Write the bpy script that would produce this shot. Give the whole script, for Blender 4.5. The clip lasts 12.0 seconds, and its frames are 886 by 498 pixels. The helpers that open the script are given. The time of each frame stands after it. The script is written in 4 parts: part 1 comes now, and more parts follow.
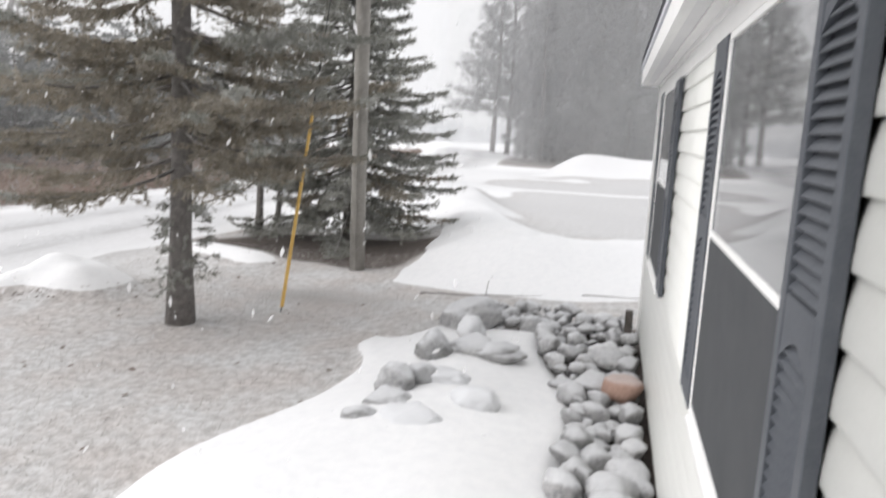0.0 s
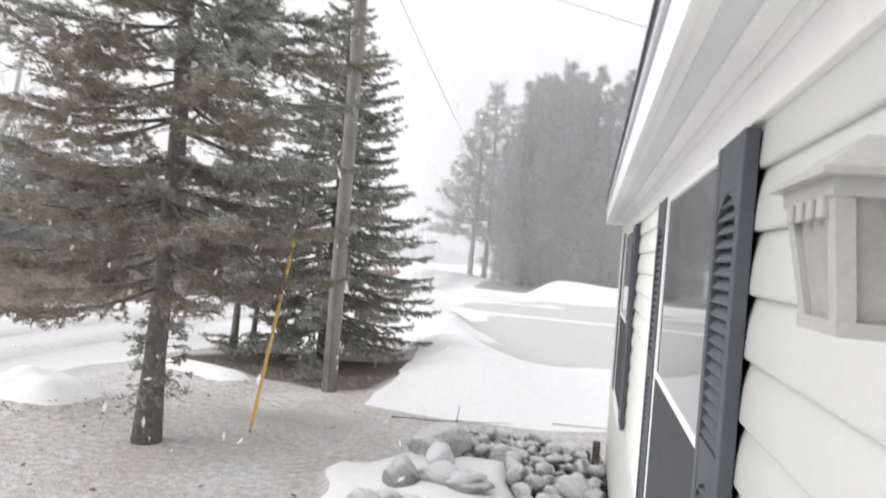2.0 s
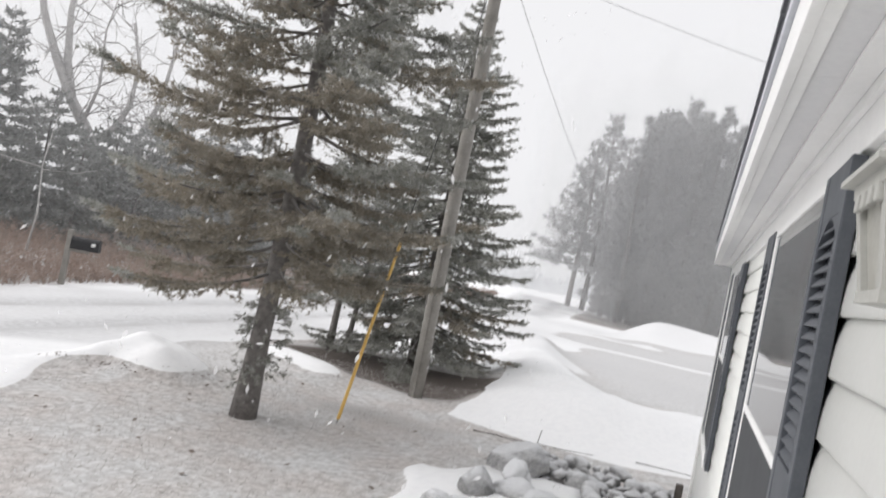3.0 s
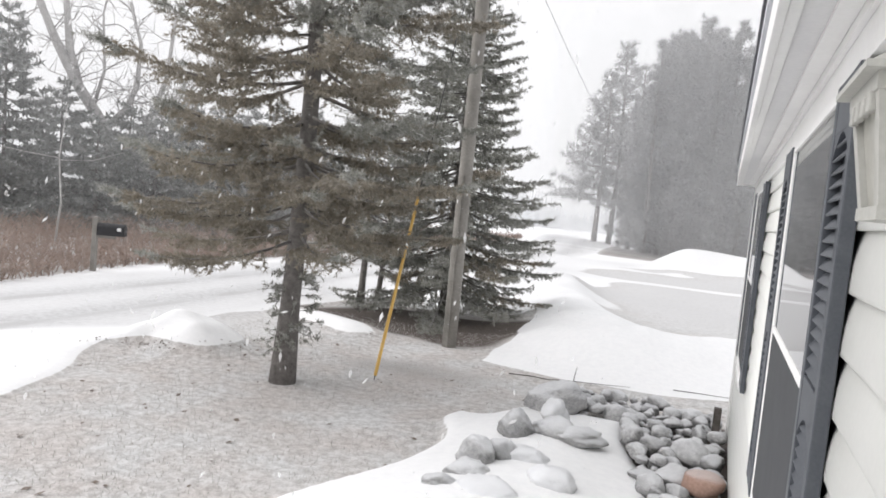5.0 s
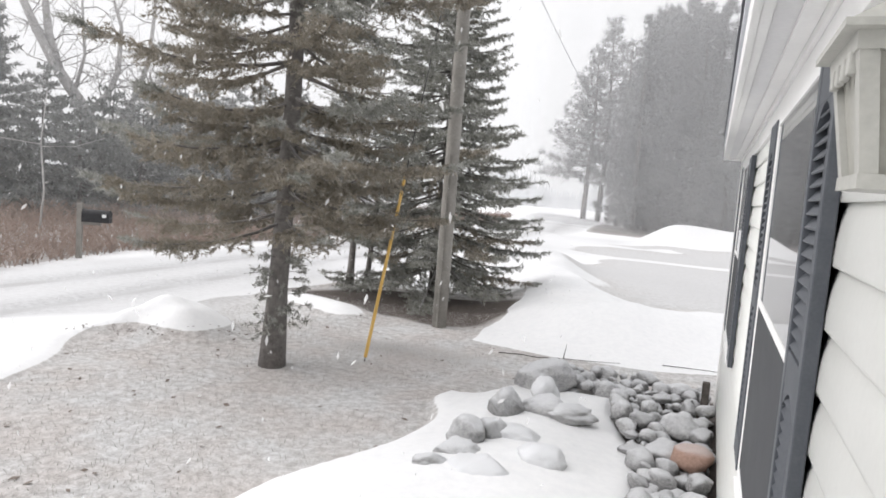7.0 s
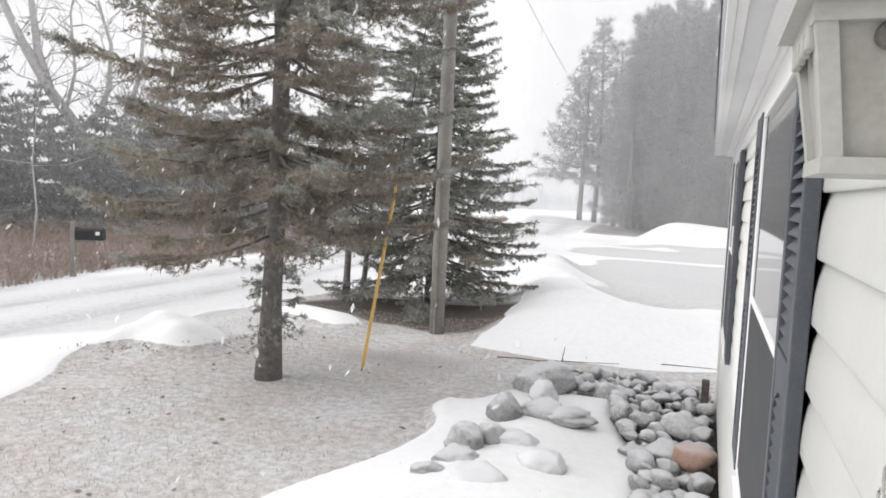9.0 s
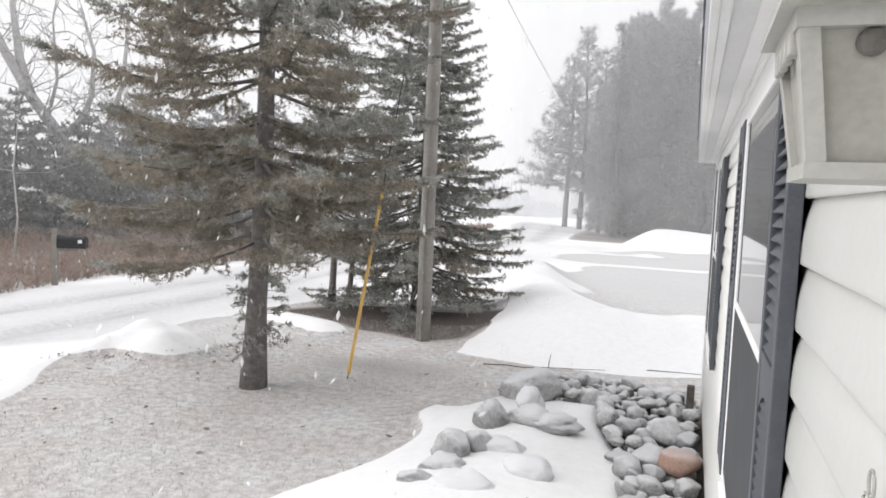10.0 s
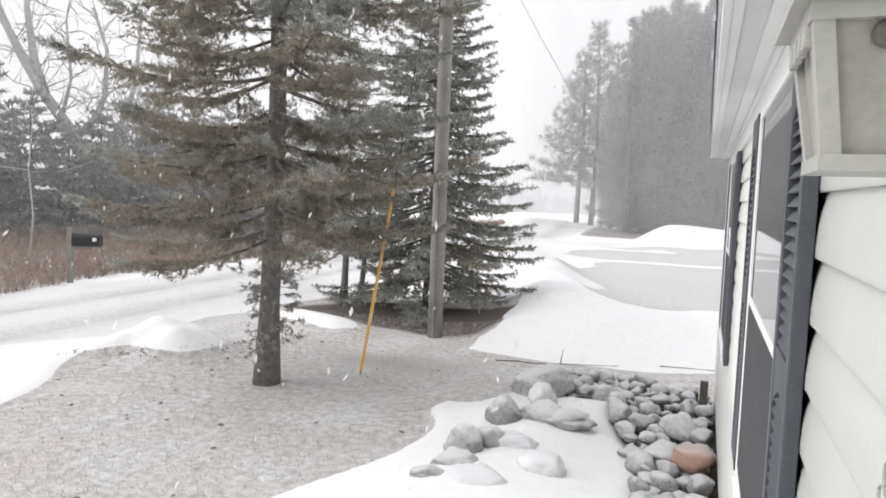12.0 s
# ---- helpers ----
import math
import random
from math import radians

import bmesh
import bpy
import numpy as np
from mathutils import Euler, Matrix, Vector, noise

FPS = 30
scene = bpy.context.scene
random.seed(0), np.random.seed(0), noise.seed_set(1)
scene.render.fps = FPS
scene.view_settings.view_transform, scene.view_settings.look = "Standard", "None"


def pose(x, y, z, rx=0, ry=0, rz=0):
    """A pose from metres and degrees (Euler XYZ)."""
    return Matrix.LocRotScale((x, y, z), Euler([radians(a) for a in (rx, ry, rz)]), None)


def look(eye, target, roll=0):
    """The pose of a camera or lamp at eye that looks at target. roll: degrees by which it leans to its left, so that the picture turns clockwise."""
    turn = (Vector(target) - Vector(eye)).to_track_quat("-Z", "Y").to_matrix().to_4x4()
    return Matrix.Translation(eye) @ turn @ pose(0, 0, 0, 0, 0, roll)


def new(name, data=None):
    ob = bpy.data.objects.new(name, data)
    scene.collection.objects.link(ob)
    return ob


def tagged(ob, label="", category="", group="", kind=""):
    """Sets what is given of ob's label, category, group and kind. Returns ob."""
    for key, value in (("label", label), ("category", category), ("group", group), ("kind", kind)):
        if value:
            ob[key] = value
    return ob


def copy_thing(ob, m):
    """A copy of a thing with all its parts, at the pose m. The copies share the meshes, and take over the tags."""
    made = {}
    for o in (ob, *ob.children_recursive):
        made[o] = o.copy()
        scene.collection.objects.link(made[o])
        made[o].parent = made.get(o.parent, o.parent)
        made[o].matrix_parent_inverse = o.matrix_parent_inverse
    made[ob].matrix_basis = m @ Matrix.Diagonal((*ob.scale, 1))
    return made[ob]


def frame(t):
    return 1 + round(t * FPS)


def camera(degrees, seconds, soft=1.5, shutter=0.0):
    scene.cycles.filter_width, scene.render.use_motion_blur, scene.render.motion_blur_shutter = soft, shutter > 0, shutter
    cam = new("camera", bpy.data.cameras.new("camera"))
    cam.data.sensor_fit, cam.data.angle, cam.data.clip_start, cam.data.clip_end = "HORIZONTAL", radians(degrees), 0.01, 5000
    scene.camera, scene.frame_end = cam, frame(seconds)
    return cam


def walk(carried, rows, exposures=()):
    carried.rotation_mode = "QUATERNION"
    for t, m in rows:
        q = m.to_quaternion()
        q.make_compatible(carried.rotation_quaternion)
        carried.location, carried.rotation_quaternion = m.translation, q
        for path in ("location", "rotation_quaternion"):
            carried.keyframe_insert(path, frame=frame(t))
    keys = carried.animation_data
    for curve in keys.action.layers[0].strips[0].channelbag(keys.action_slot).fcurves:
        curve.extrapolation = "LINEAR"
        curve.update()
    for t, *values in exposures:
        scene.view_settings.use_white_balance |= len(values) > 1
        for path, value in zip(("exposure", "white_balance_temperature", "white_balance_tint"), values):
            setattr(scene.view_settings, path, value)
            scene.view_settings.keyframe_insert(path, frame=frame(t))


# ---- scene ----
cam = camera(64.9, 12.0, 1.7, 0.4)
PATH = [
    (0, (-0.353, 0.867, 2.101), (-0.807, 2.785, 1.760), 2.7),
    (0.5, (-0.34, 0.731, 2.173), (-0.681, 2.697, 2.029), 4.2),
    (1, (-0.309, 0.683, 2.181), (-0.701, 2.64, 2.05), 3.9),
    (1.5, (-0.293, 0.692, 2.181), (-0.684, 2.651, 2.069), 2.7),
    (2, (-0.27, 0.649, 2.187), (-0.689, 2.604, 2.192), 4.7),
    (2.5, (-0.251, 0.543, 2.137), (-0.87, 2.438, 2.294), 10.9),
    (3, (-0.23, 0.523, 2.108), (-0.932, 2.396, 2.135), 11.4),
    (3.5, (-0.209, 0.528, 2.114), (-0.938, 2.387, 2.008), 6.8),
    (5.5, (-0.198, 0.558, 2.123), (-0.936, 2.412, 1.985), 5.3),
    (6, (-0.195, 0.567, 2.122), (-0.913, 2.427, 1.959), 5.1),
    (6.5, (-0.195, 0.573, 2.122), (-0.905, 2.435, 1.948), 4.9),
    (8.5, (-0.158, 0.644, 2.119), (-0.88, 2.5, 1.938), 2.8),
    (9, (-0.159, 0.648, 2.119), (-0.866, 2.511, 1.957), 2.6),
    (9.5, (-0.158, 0.664, 2.119), (-0.838, 2.539, 1.97), 2.6),
    (10, (-0.16, 0.651, 2.118), (-0.831, 2.53, 1.978), 2.5),
    (10.5, (-0.159, 0.653, 2.118), (-0.858, 2.522, 1.996), 2.6),
    (11, (-0.156, 0.681, 2.118), (-0.844, 2.557, 2.033), 3.3),
    (11.5, (-0.16, 0.646, 2.117), (-0.86, 2.516, 2.01), 2.9),
    (12, (-0.161, 0.644, 2.116), (-0.862, 2.511, 1.965), 2.2),
]
walk(cam, [(t, look(eye, target, roll)) for t, eye, target, roll in PATH],
     [(0, 0.18, 6540, 12), (1.0, 0.28, 6540, 12), (2.0, 0.27, 6540, 12), (2.5, 0.17, 6540, 12), (3.0, 0.06, 6540, 12), (3.5, 0.15, 6540, 12), (5.5, 0.24, 6540, 12), (12.0, 0.25, 6540, 12)])


# ---------------------------------------------------------------- world, light
world = bpy.data.worlds.new("overcast_sky")
scene.world = world
world.use_nodes = True
wn, wl = world.node_tree.nodes, world.node_tree.links
wn.clear()
sky = wn.new("ShaderNodeTexSky")
sky.sky_type = "NISHITA"
sky.sun_disc = False
sky.sun_elevation = radians(40)
sky.sun_rotation = radians(248)
sky.dust_density = 6.0
hsv = wn.new("ShaderNodeHueSaturation")
hsv.inputs["Saturation"].default_value = 0.10
veil = wn.new("ShaderNodeMixRGB")
veil.inputs["Fac"].default_value = 0.80
veil.inputs["Color2"].default_value = (9.3, 9.45, 9.6, 1)
bg = wn.new("ShaderNodeBackground")
bg.inputs["Strength"].default_value = 0.106
wo = wn.new("ShaderNodeOutputWorld")
wl.new(sky.outputs[0], hsv.inputs["Color"])
wl.new(hsv.outputs[0], veil.inputs["Color1"])
wl.new(veil.outputs[0], bg.inputs["Color"])
wl.new(bg.outputs[0], wo.inputs[0])

sun = new("sun", bpy.data.lights.new("sun", "SUN"))
sun.data.energy = 1.5
sun.data.angle = radians(75)
sun.data.color = (1.0, 0.99, 0.985)
sun.matrix_world = look((-10, 0, 9), (0, 4, 0))


# ---------------------------------------------------------------- materials
def shader(name):
    m = bpy.data.materials.new(name)
    m.use_nodes = True
    n, l = m.node_tree.nodes, m.node_tree.links
    return m, n, l, n["Principled BSDF"]


def ramp(n, stops):
    r = n.new("ShaderNodeValToRGB")
    el = r.color_ramp.elements
    while len(el) < len(stops):
        el.new(0.5)
    for e, (p, c) in zip(el, stops):
        e.position = p
        e.color = (*c, 1)
    return r


def noise_tex(n, l, scale, detail=6, rough=0.6, coord="Object"):
    tc = n.new("ShaderNodeTexCoord")
    t = n.new("ShaderNodeTexNoise")
    t.inputs["Scale"].default_value = scale
    t.inputs["Detail"].default_value = detail
    t.inputs["Roughness"].default_value = rough
    l.new(tc.outputs[coord], t.inputs["Vector"])
    return t


def bump(n, l, b, height, strength, distance):
    u = n.new("ShaderNodeBump")
    u.inputs["Strength"].default_value = strength
    u.inputs["Distance"].default_value = distance
    l.new(height, u.inputs["Height"])
    l.new(u.outputs[0], b.inputs["Normal"])


def surface(name, a, c, scale, rough=0.8, fine=None, depth=0.004, strength=0.5, metal=0.0, spec=0.3, island=0.0):
    """Two-tone grain at two scales with relief; island: brightness spread from piece to piece."""
    m, n, l, b = shader(name)
    b.inputs["Roughness"].default_value = rough
    b.inputs["Metallic"].default_value = metal
    b.inputs["Specular IOR Level"].default_value = spec
    t1 = noise_tex(n, l, scale)
    t2 = noise_tex(n, l, fine or scale * 7, 4)
    mix = n.new("ShaderNodeMath")
    mix.operation = "MULTIPLY_ADD"
    mix.inputs[1].default_value = 0.6
    l.new(t1.outputs[0], mix.inputs[0])
    sc = n.new("ShaderNodeMath")
    sc.operation = "MULTIPLY"
    sc.inputs[1].default_value = 0.4
    l.new(t2.outputs[0], sc.inputs[0])
    l.new(sc.outputs[0], mix.inputs[2])
    r = ramp(n, [(0.34, a), (0.66, c)])
    l.new(mix.outputs[0], r.inputs[0])
    out = r.outputs[0]
    if island:
        oi = n.new("ShaderNodeNewGeometry")
        mr = n.new("ShaderNodeMapRange")
        mr.inputs["To Min"].default_value = 1 - island
        mr.inputs["To Max"].default_value = 1 + island
        l.new(oi.outputs["Random Per Island"], mr.inputs["Value"])
        hv = n.new("ShaderNodeHueSaturation")
        l.new(mr.outputs[0], hv.inputs["Value"])
        l.new(out, hv.inputs["Color"])
        out = hv.outputs[0]
    l.new(out, b.inputs["Base Color"])
    bump(n, l, b, mix.outputs[0], strength, depth)
    return m


def frosted(name, a, c, scale, snow=0.5, lo=0.35, hi=0.8, rough=0.85, spread=0.25):
    """Stone or bark with a dusting of snow on faces that look up."""
    m, n, l, b = shader(name)
    b.inputs["Roughness"].default_value = rough
    t1 = noise_tex(n, l, scale)
    t2 = noise_tex(n, l, scale * 8, 4)
    r = ramp(n, [(0.36, a), (0.64, c)])
    half = n.new("ShaderNodeMath")
    half.operation = "MULTIPLY"
    half.inputs[1].default_value = 0.45
    l.new(t2.outputs[0], half.inputs[0])
    sum_t = n.new("ShaderNodeMath")
    sum_t.operation = "MULTIPLY_ADD"
    sum_t.inputs[1].default_value = 0.55
    l.new(t1.outputs[0], sum_t.inputs[0])
    l.new(half.outputs[0], sum_t.inputs[2])
    l.new(sum_t.outputs[0], r.inputs[0])
    oi = n.new("ShaderNodeObjectInfo")
    mr = n.new("ShaderNodeMapRange")
    mr.inputs["To Min"].default_value = 1 - spread
    mr.inputs["To Max"].default_value = 1 + spread
    l.new(oi.outputs["Random"], mr.inputs["Value"])
    hv = n.new("ShaderNodeHueSaturation")
    l.new(mr.outputs[0], hv.inputs["Value"])
    l.new(r.outputs[0], hv.inputs["Color"])
    geo = n.new("ShaderNodeNewGeometry")
    sep = n.new("ShaderNodeSeparateXYZ")
    l.new(geo.outputs["Normal"], sep.inputs[0])
    add = n.new("ShaderNodeMath")
    add.operation = "MULTIPLY_ADD"
    add.inputs[1].default_value = 0.55
    l.new(t2.outputs[0], add.inputs[0])
    l.new(sep.outputs["Z"], add.inputs[2])
    up = n.new("ShaderNodeMapRange")
    up.inputs["From Min"].default_value = lo + 0.25
    up.inputs["From Max"].default_value = hi + 0.35
    up.inputs["To Max"].default_value = snow
    l.new(add.outputs[0], up.inputs["Value"])
    mx = n.new("ShaderNodeMixRGB")
    mx.inputs["Color2"].default_value = (0.80, 0.81, 0.83, 1)
    l.new(up.outputs[0], mx.inputs["Fac"])
    l.new(hv.outputs[0], mx.inputs["Color1"])
    l.new(mx.outputs[0], b.inputs["Base Color"])
    bump(n, l, b, t2.outputs[0], 0.8, 0.010)
    return m


def foliage(name, a, c, whitening, scale=0.9):
    """Needles: tone changes from spray to spray, with rime on some, raised as haze on trees."""
    m, n, l, b = shader(name)
    b.inputs["Roughness"].default_value = 0.75
    b.inputs["Specular IOR Level"].default_value = 0.2
    t = noise_tex(n, l, scale, 5)
    r = ramp(n, [(0.32, a), (0.68, c)])
    l.new(t.outputs[0], r.inputs[0])
    geo = n.new("ShaderNodeNewGeometry")
    patch = noise_tex(n, l, scale * 6, 3)
    both_r = n.new("ShaderNodeMath")
    both_r.operation = "MULTIPLY_ADD"
    both_r.inputs[1].default_value = 0.35
    l.new(geo.outputs["Random Per Island"], both_r.inputs[0])
    l.new(patch.outputs[0], both_r.inputs[2])
    pick = n.new("ShaderNodeMapRange")
    pick.inputs["From Min"].default_value = 0.40
    pick.inputs["From Max"].default_value = 1.0
    pick.inputs["To Max"].default_value = whitening
    l.new(both_r.outputs[0], pick.inputs["Value"])
    mx = n.new("ShaderNodeMixRGB")
    mx.inputs["Color2"].default_value = (0.62, 0.62, 0.61, 1)
    l.new(pick.outputs[0], mx.inputs["Fac"])
    l.new(r.outputs[0], mx.inputs["Color1"])
    l.new(mx.outputs[0], b.inputs["Base Color"])
    through_light = n.new("ShaderNodeBsdfTranslucent")
    l.new(mx.outputs[0], through_light.inputs["Color"])
    both = n.new("ShaderNodeMixShader")
    both.inputs[0].default_value = 0.35
    l.new(b.outputs[0], both.inputs[1])
    l.new(through_light.outputs[0], both.inputs[2])
    l.new(both.outputs[0], n["Material Output"].inputs["Surface"])
    return m


def ground_material():
    """Snow, frosted grass, needle litter and icy gravel, mixed by the cover attribute with ragged edges."""
    m, n, l, b = shader("ground_cover")
    b.inputs["Roughness"].default_value = 0.85
    b.inputs["Specular IOR Level"].default_value = 0.2
    at = n.new("ShaderNodeAttribute")
    at.attribute_name = "cover"
    sep = n.new("ShaderNodeSeparateColor")
    l.new(at.outputs["Color"], sep.inputs[0])
    big, mid, fine = noise_tex(n, l, 1.3, 5), noise_tex(n, l, 11, 6, 0.7), noise_tex(n, l, 65, 5, 0.75)
    # frosted lawn
    grass = ramp(n, [(0.32, (0.27, 0.262, 0.255)), (0.46, (0.43, 0.424, 0.418)), (0.60, (0.64, 0.642, 0.642))])
    gm = n.new("ShaderNodeMath")
    gm.operation = "MULTIPLY_ADD"
    gm.inputs[1].default_value = 0.45
    l.new(fine.outputs[0], gm.inputs[0])
    gs = n.new("ShaderNodeMath")
    gs.operation = "MULTIPLY"
    gs.inputs[1].default_value = 0.60
    l.new(mid.outputs[0], gs.inputs[0])
    l.new(gs.outputs[0], gm.inputs[2])
    l.new(gm.outputs[0], grass.inputs[0])
    tint = n.new("ShaderNodeMixRGB")
    tint.blend_type = "MULTIPLY"
    tr = ramp(n, [(0.38, (0.93, 0.875, 0.845)), (0.62, (1.0, 1.0, 1.0))])
    l.new(big.outputs[0], tr.inputs[0])
    tint.inputs["Fac"].default_value = 0.9
    l.new(grass.outputs[0], tint.inputs["Color1"])
    l.new(tr.outputs[0], tint.inputs["Color2"])

    def layer(under, colour, mask, edge, wobble):
        add = n.new("ShaderNodeMath")
        add.operation = "MULTIPLY_ADD"
        add.inputs[1].default_value = wobble
        l.new(mid.outputs[0], add.inputs[0])
        l.new(mask, add.inputs[2])
        st = n.new("ShaderNodeMapRange")
        st.inputs["From Min"].default_value = 0.5 + wobble / 2 - edge
        st.inputs["From Max"].default_value = 0.5 + wobble / 2 + edge
        l.new(add.outputs[0], st.inputs["Value"])
        mx = n.new("ShaderNodeMixRGB")
        l.new(st.outputs[0], mx.inputs["Fac"])
        l.new(under, mx.inputs["Color1"])
        l.new(colour, mx.inputs["Color2"])
        return mx.outputs[0]

    litter = ramp(n, [(0.35, (0.045, 0.038, 0.034)), (0.65, (0.17, 0.145, 0.13))])
    l.new(fine.outputs[0], litter.inputs[0])
    gravel = ramp(n, [(0.3, (0.49, 0.487, 0.485)), (0.7, (0.65, 0.65, 0.652))])
    l.new(mid.outputs[0], gravel.inputs[0])
    snow = ramp(n, [(0.3, (0.775, 0.78, 0.79)), (0.6, (0.83, 0.832, 0.836))])
    l.new(mid.outputs[0], snow.inputs[0])
    col = layer(tint.outputs[0], litter.outputs[0], sep.outputs[2], 0.22, 0.5)
    col = layer(col, gravel.outputs[0], sep.outputs[1], 0.45, 1.0)
    col = layer(col, snow.outputs[0], sep.outputs[0], 0.07, 0.28)
    pk = n.new("ShaderNodeMixRGB")
    pk.inputs["Color2"].default_value = (0.47, 0.47, 0.475, 1)
    pf = n.new("ShaderNodeMath")
    pf.operation = "MULTIPLY"
    l.new(at.outputs["Alpha"], pf.inputs[0])
    pr = ramp(n, [(0.35, (0.55, 0.55, 0.55)), (0.65, (1, 1, 1))])
    l.new(mid.outputs[0], pr.inputs[0])
    l.new(pr.outputs[0], pf.inputs[1])
    l.new(pf.outputs[0], pk.inputs["Fac"])
    l.new(col, pk.inputs["Color1"])
    l.new(pk.outputs[0], b.inputs["Base Color"])
    bump(n, l, b, gm.outputs[0], 0.08, 0.010)
    return m


def pane_material(name, tint, ior):
    m, n, l, b = shader(name)
    n.remove(b)
    fr = n.new("ShaderNodeFresnel")
    fr.inputs["IOR"].default_value = ior
    tr = n.new("ShaderNodeBsdfTransparent")
    tr.inputs["Color"].default_value = (*tint, 1)
    gl = n.new("ShaderNodeBsdfGlossy")
    gl.inputs["Roughness"].default_value = 0.03
    mx = n.new("ShaderNodeMixShader")
    # two panes, four faces: 4 f / (1 + 3 f)
    num = n.new("ShaderNodeMath")
    num.operation = "MULTIPLY"
    num.inputs[1].default_value = 4.0
    den = n.new("ShaderNodeMath")
    den.operation = "MULTIPLY_ADD"
    den.inputs[1].default_value = 3.0
    den.inputs[2].default_value = 1.0
    quo = n.new("ShaderNodeMath")
    quo.operation = "DIVIDE"
    l.new(fr.outputs[0], num.inputs[0])
    l.new(fr.outputs[0], den.inputs[0])
    l.new(num.outputs[0], quo.inputs[0])
    l.new(den.outputs[0], quo.inputs[1])
    l.new(quo.outputs[0], mx.inputs[0])
    l.new(tr.outputs[0], mx.inputs[1])
    l.new(gl.outputs[0], mx.inputs[2])
    l.new(mx.outputs[0], n["Material Output"].inputs["Surface"])
    return m


def flake_material(name, cover):
    """Loose ice crystals: cover is the share of light that a clump stops."""
    m, n, l, b = shader(name)
    n.remove(b)
    d = n.new("ShaderNodeBsdfDiffuse")
    d.inputs["Color"].default_value = (0.98, 0.98, 0.985, 1)
    t = n.new("ShaderNodeBsdfTranslucent")
    t.inputs["Color"].default_value = (0.98, 0.98, 0.985, 1)
    mx = n.new("ShaderNodeMixShader")
    l.new(d.outputs[0], mx.inputs[1])
    l.new(t.outputs[0], mx.inputs[2])
    if cover < 1:
        clear = n.new("ShaderNodeBsdfTransparent")
        thin = n.new("ShaderNodeMixShader")
        thin.inputs[0].default_value = cover
        l.new(clear.outputs[0], thin.inputs[1])
        l.new(mx.outputs[0], thin.inputs[2])
        l.new(thin.outputs[0], n["Material Output"].inputs["Surface"])
    else:
        l.new(mx.outputs[0], n["Material Output"].inputs["Surface"])
    return m


M_GROUND = ground_material()
M_SIDING = surface("white_vinyl", (0.80, 0.806, 0.772), (0.86, 0.866, 0.832), 2.2, 0.42, 60, 0.0006, 0.25)
M_TRIM = surface("white_trim", (0.78, 0.78, 0.77), (0.86, 0.86, 0.85), 3.0, 0.5, 80, 0.0006, 0.3)
M_SOFFIT = surface("soffit_vinyl", (0.66, 0.66, 0.67), (0.76, 0.76, 0.76), 2.0, 0.5, 60, 0.0006, 0.2)
M_SHUTTER = surface("dark_slate_plastic", (0.064, 0.071, 0.083), (0.102, 0.110, 0.123), 9, 0.5, 140, 0.0008, 0.4)
M_SCREEN = surface("insect_screen", (0.055, 0.058, 0.062), (0.080, 0.083, 0.088), 4, 0.8, 900, 0.0006, 0.5)
M_GLASS = pane_material("window_glass", (0.85, 0.87, 0.88), 1.52)
M_SHINGLE = surface("grey_shingle", (0.10, 0.105, 0.12), (0.22, 0.225, 0.24), 12, 0.9, 90, 0.003, 0.6)
M_DRIP = surface("grey_drip_edge", (0.48, 0.50, 0.54), (0.60, 0.62, 0.66), 6, 0.5, 60, 0.0008, 0.3)
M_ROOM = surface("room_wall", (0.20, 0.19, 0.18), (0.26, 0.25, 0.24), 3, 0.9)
M_STONE = frosted("grey_fieldstone", (0.17, 0.17, 0.174), (0.52, 0.515, 0.51), 3.4, 0.62, 0.32, 0.80, spread=0.36)
M_BOULDER = frosted("snow_dusted_boulder", (0.21, 0.21, 0.212), (0.46, 0.457, 0.45), 4.5, 0.78, 0.15, 0.85, spread=0.22)
M_STONE_SNOWY = frosted("snow_dusted_fieldstone", (0.46, 0.46, 0.465), (0.64, 0.64, 0.64), 4.0, 0.85, -0.25, 0.45, spread=0.15)
M_STONE_RED = frosted("reddish_fieldstone", (0.30, 0.19, 0.15), (0.46, 0.31, 0.25), 7.0, 0.35)
M_BARK = frosted("spruce_bark", (0.120, 0.110, 0.104), (0.28, 0.262, 0.248), 16, 0.35, 0.55, 1.0)
M_POLE = surface("weathered_pole_wood", (0.20, 0.19, 0.175), (0.34, 0.325, 0.30), 3, 0.85, 45, 0.004, 0.6)
# spruce and pine needles: base tone and rime raised to imitate haze
M_SPRUCE = foliage("spruce_needles", (0.215, 0.220, 0.186), (0.292, 0.292, 0.250), 0.70)
M_SPRUCE_FAR = foliage("spruce_needles_frost_haze", (0.19, 0.20, 0.188), (0.25, 0.262, 0.25), 0.60)
M_DEAD = foliage("dead_brown_needles", (0.232, 0.200, 0.150), (0.318, 0.275, 0.208), 0.45, 1.6)
M_PINE = foliage("pine_needles_frost_haze", (0.22, 0.228, 0.225), (0.28, 0.288, 0.285), 0.45, 0.4)
M_BRUSH = foliage("dry_brush", (0.27, 0.195, 0.16), (0.42, 0.335, 0.29), 0.30, 0.8)
M_GREYTREE = surface("frosted_grey_bark", (0.36, 0.35, 0.34), (0.56, 0.55, 0.54), 5, 0.9)
M_YELLOW = surface("yellow_plastic", (0.64, 0.39, 0.10), (0.78, 0.52, 0.17), 4, 0.5, 60, 0.001, 0.3)
M_BLACK = surface("black_sheet_metal", (0.020, 0.020, 0.022), (0.045, 0.045, 0.048), 14, 0.5, 90, 0.001, 0.3)
M_WIRE = surface("black_cable", (0.05, 0.05, 0.055), (0.09, 0.09, 0.095), 20, 0.6)
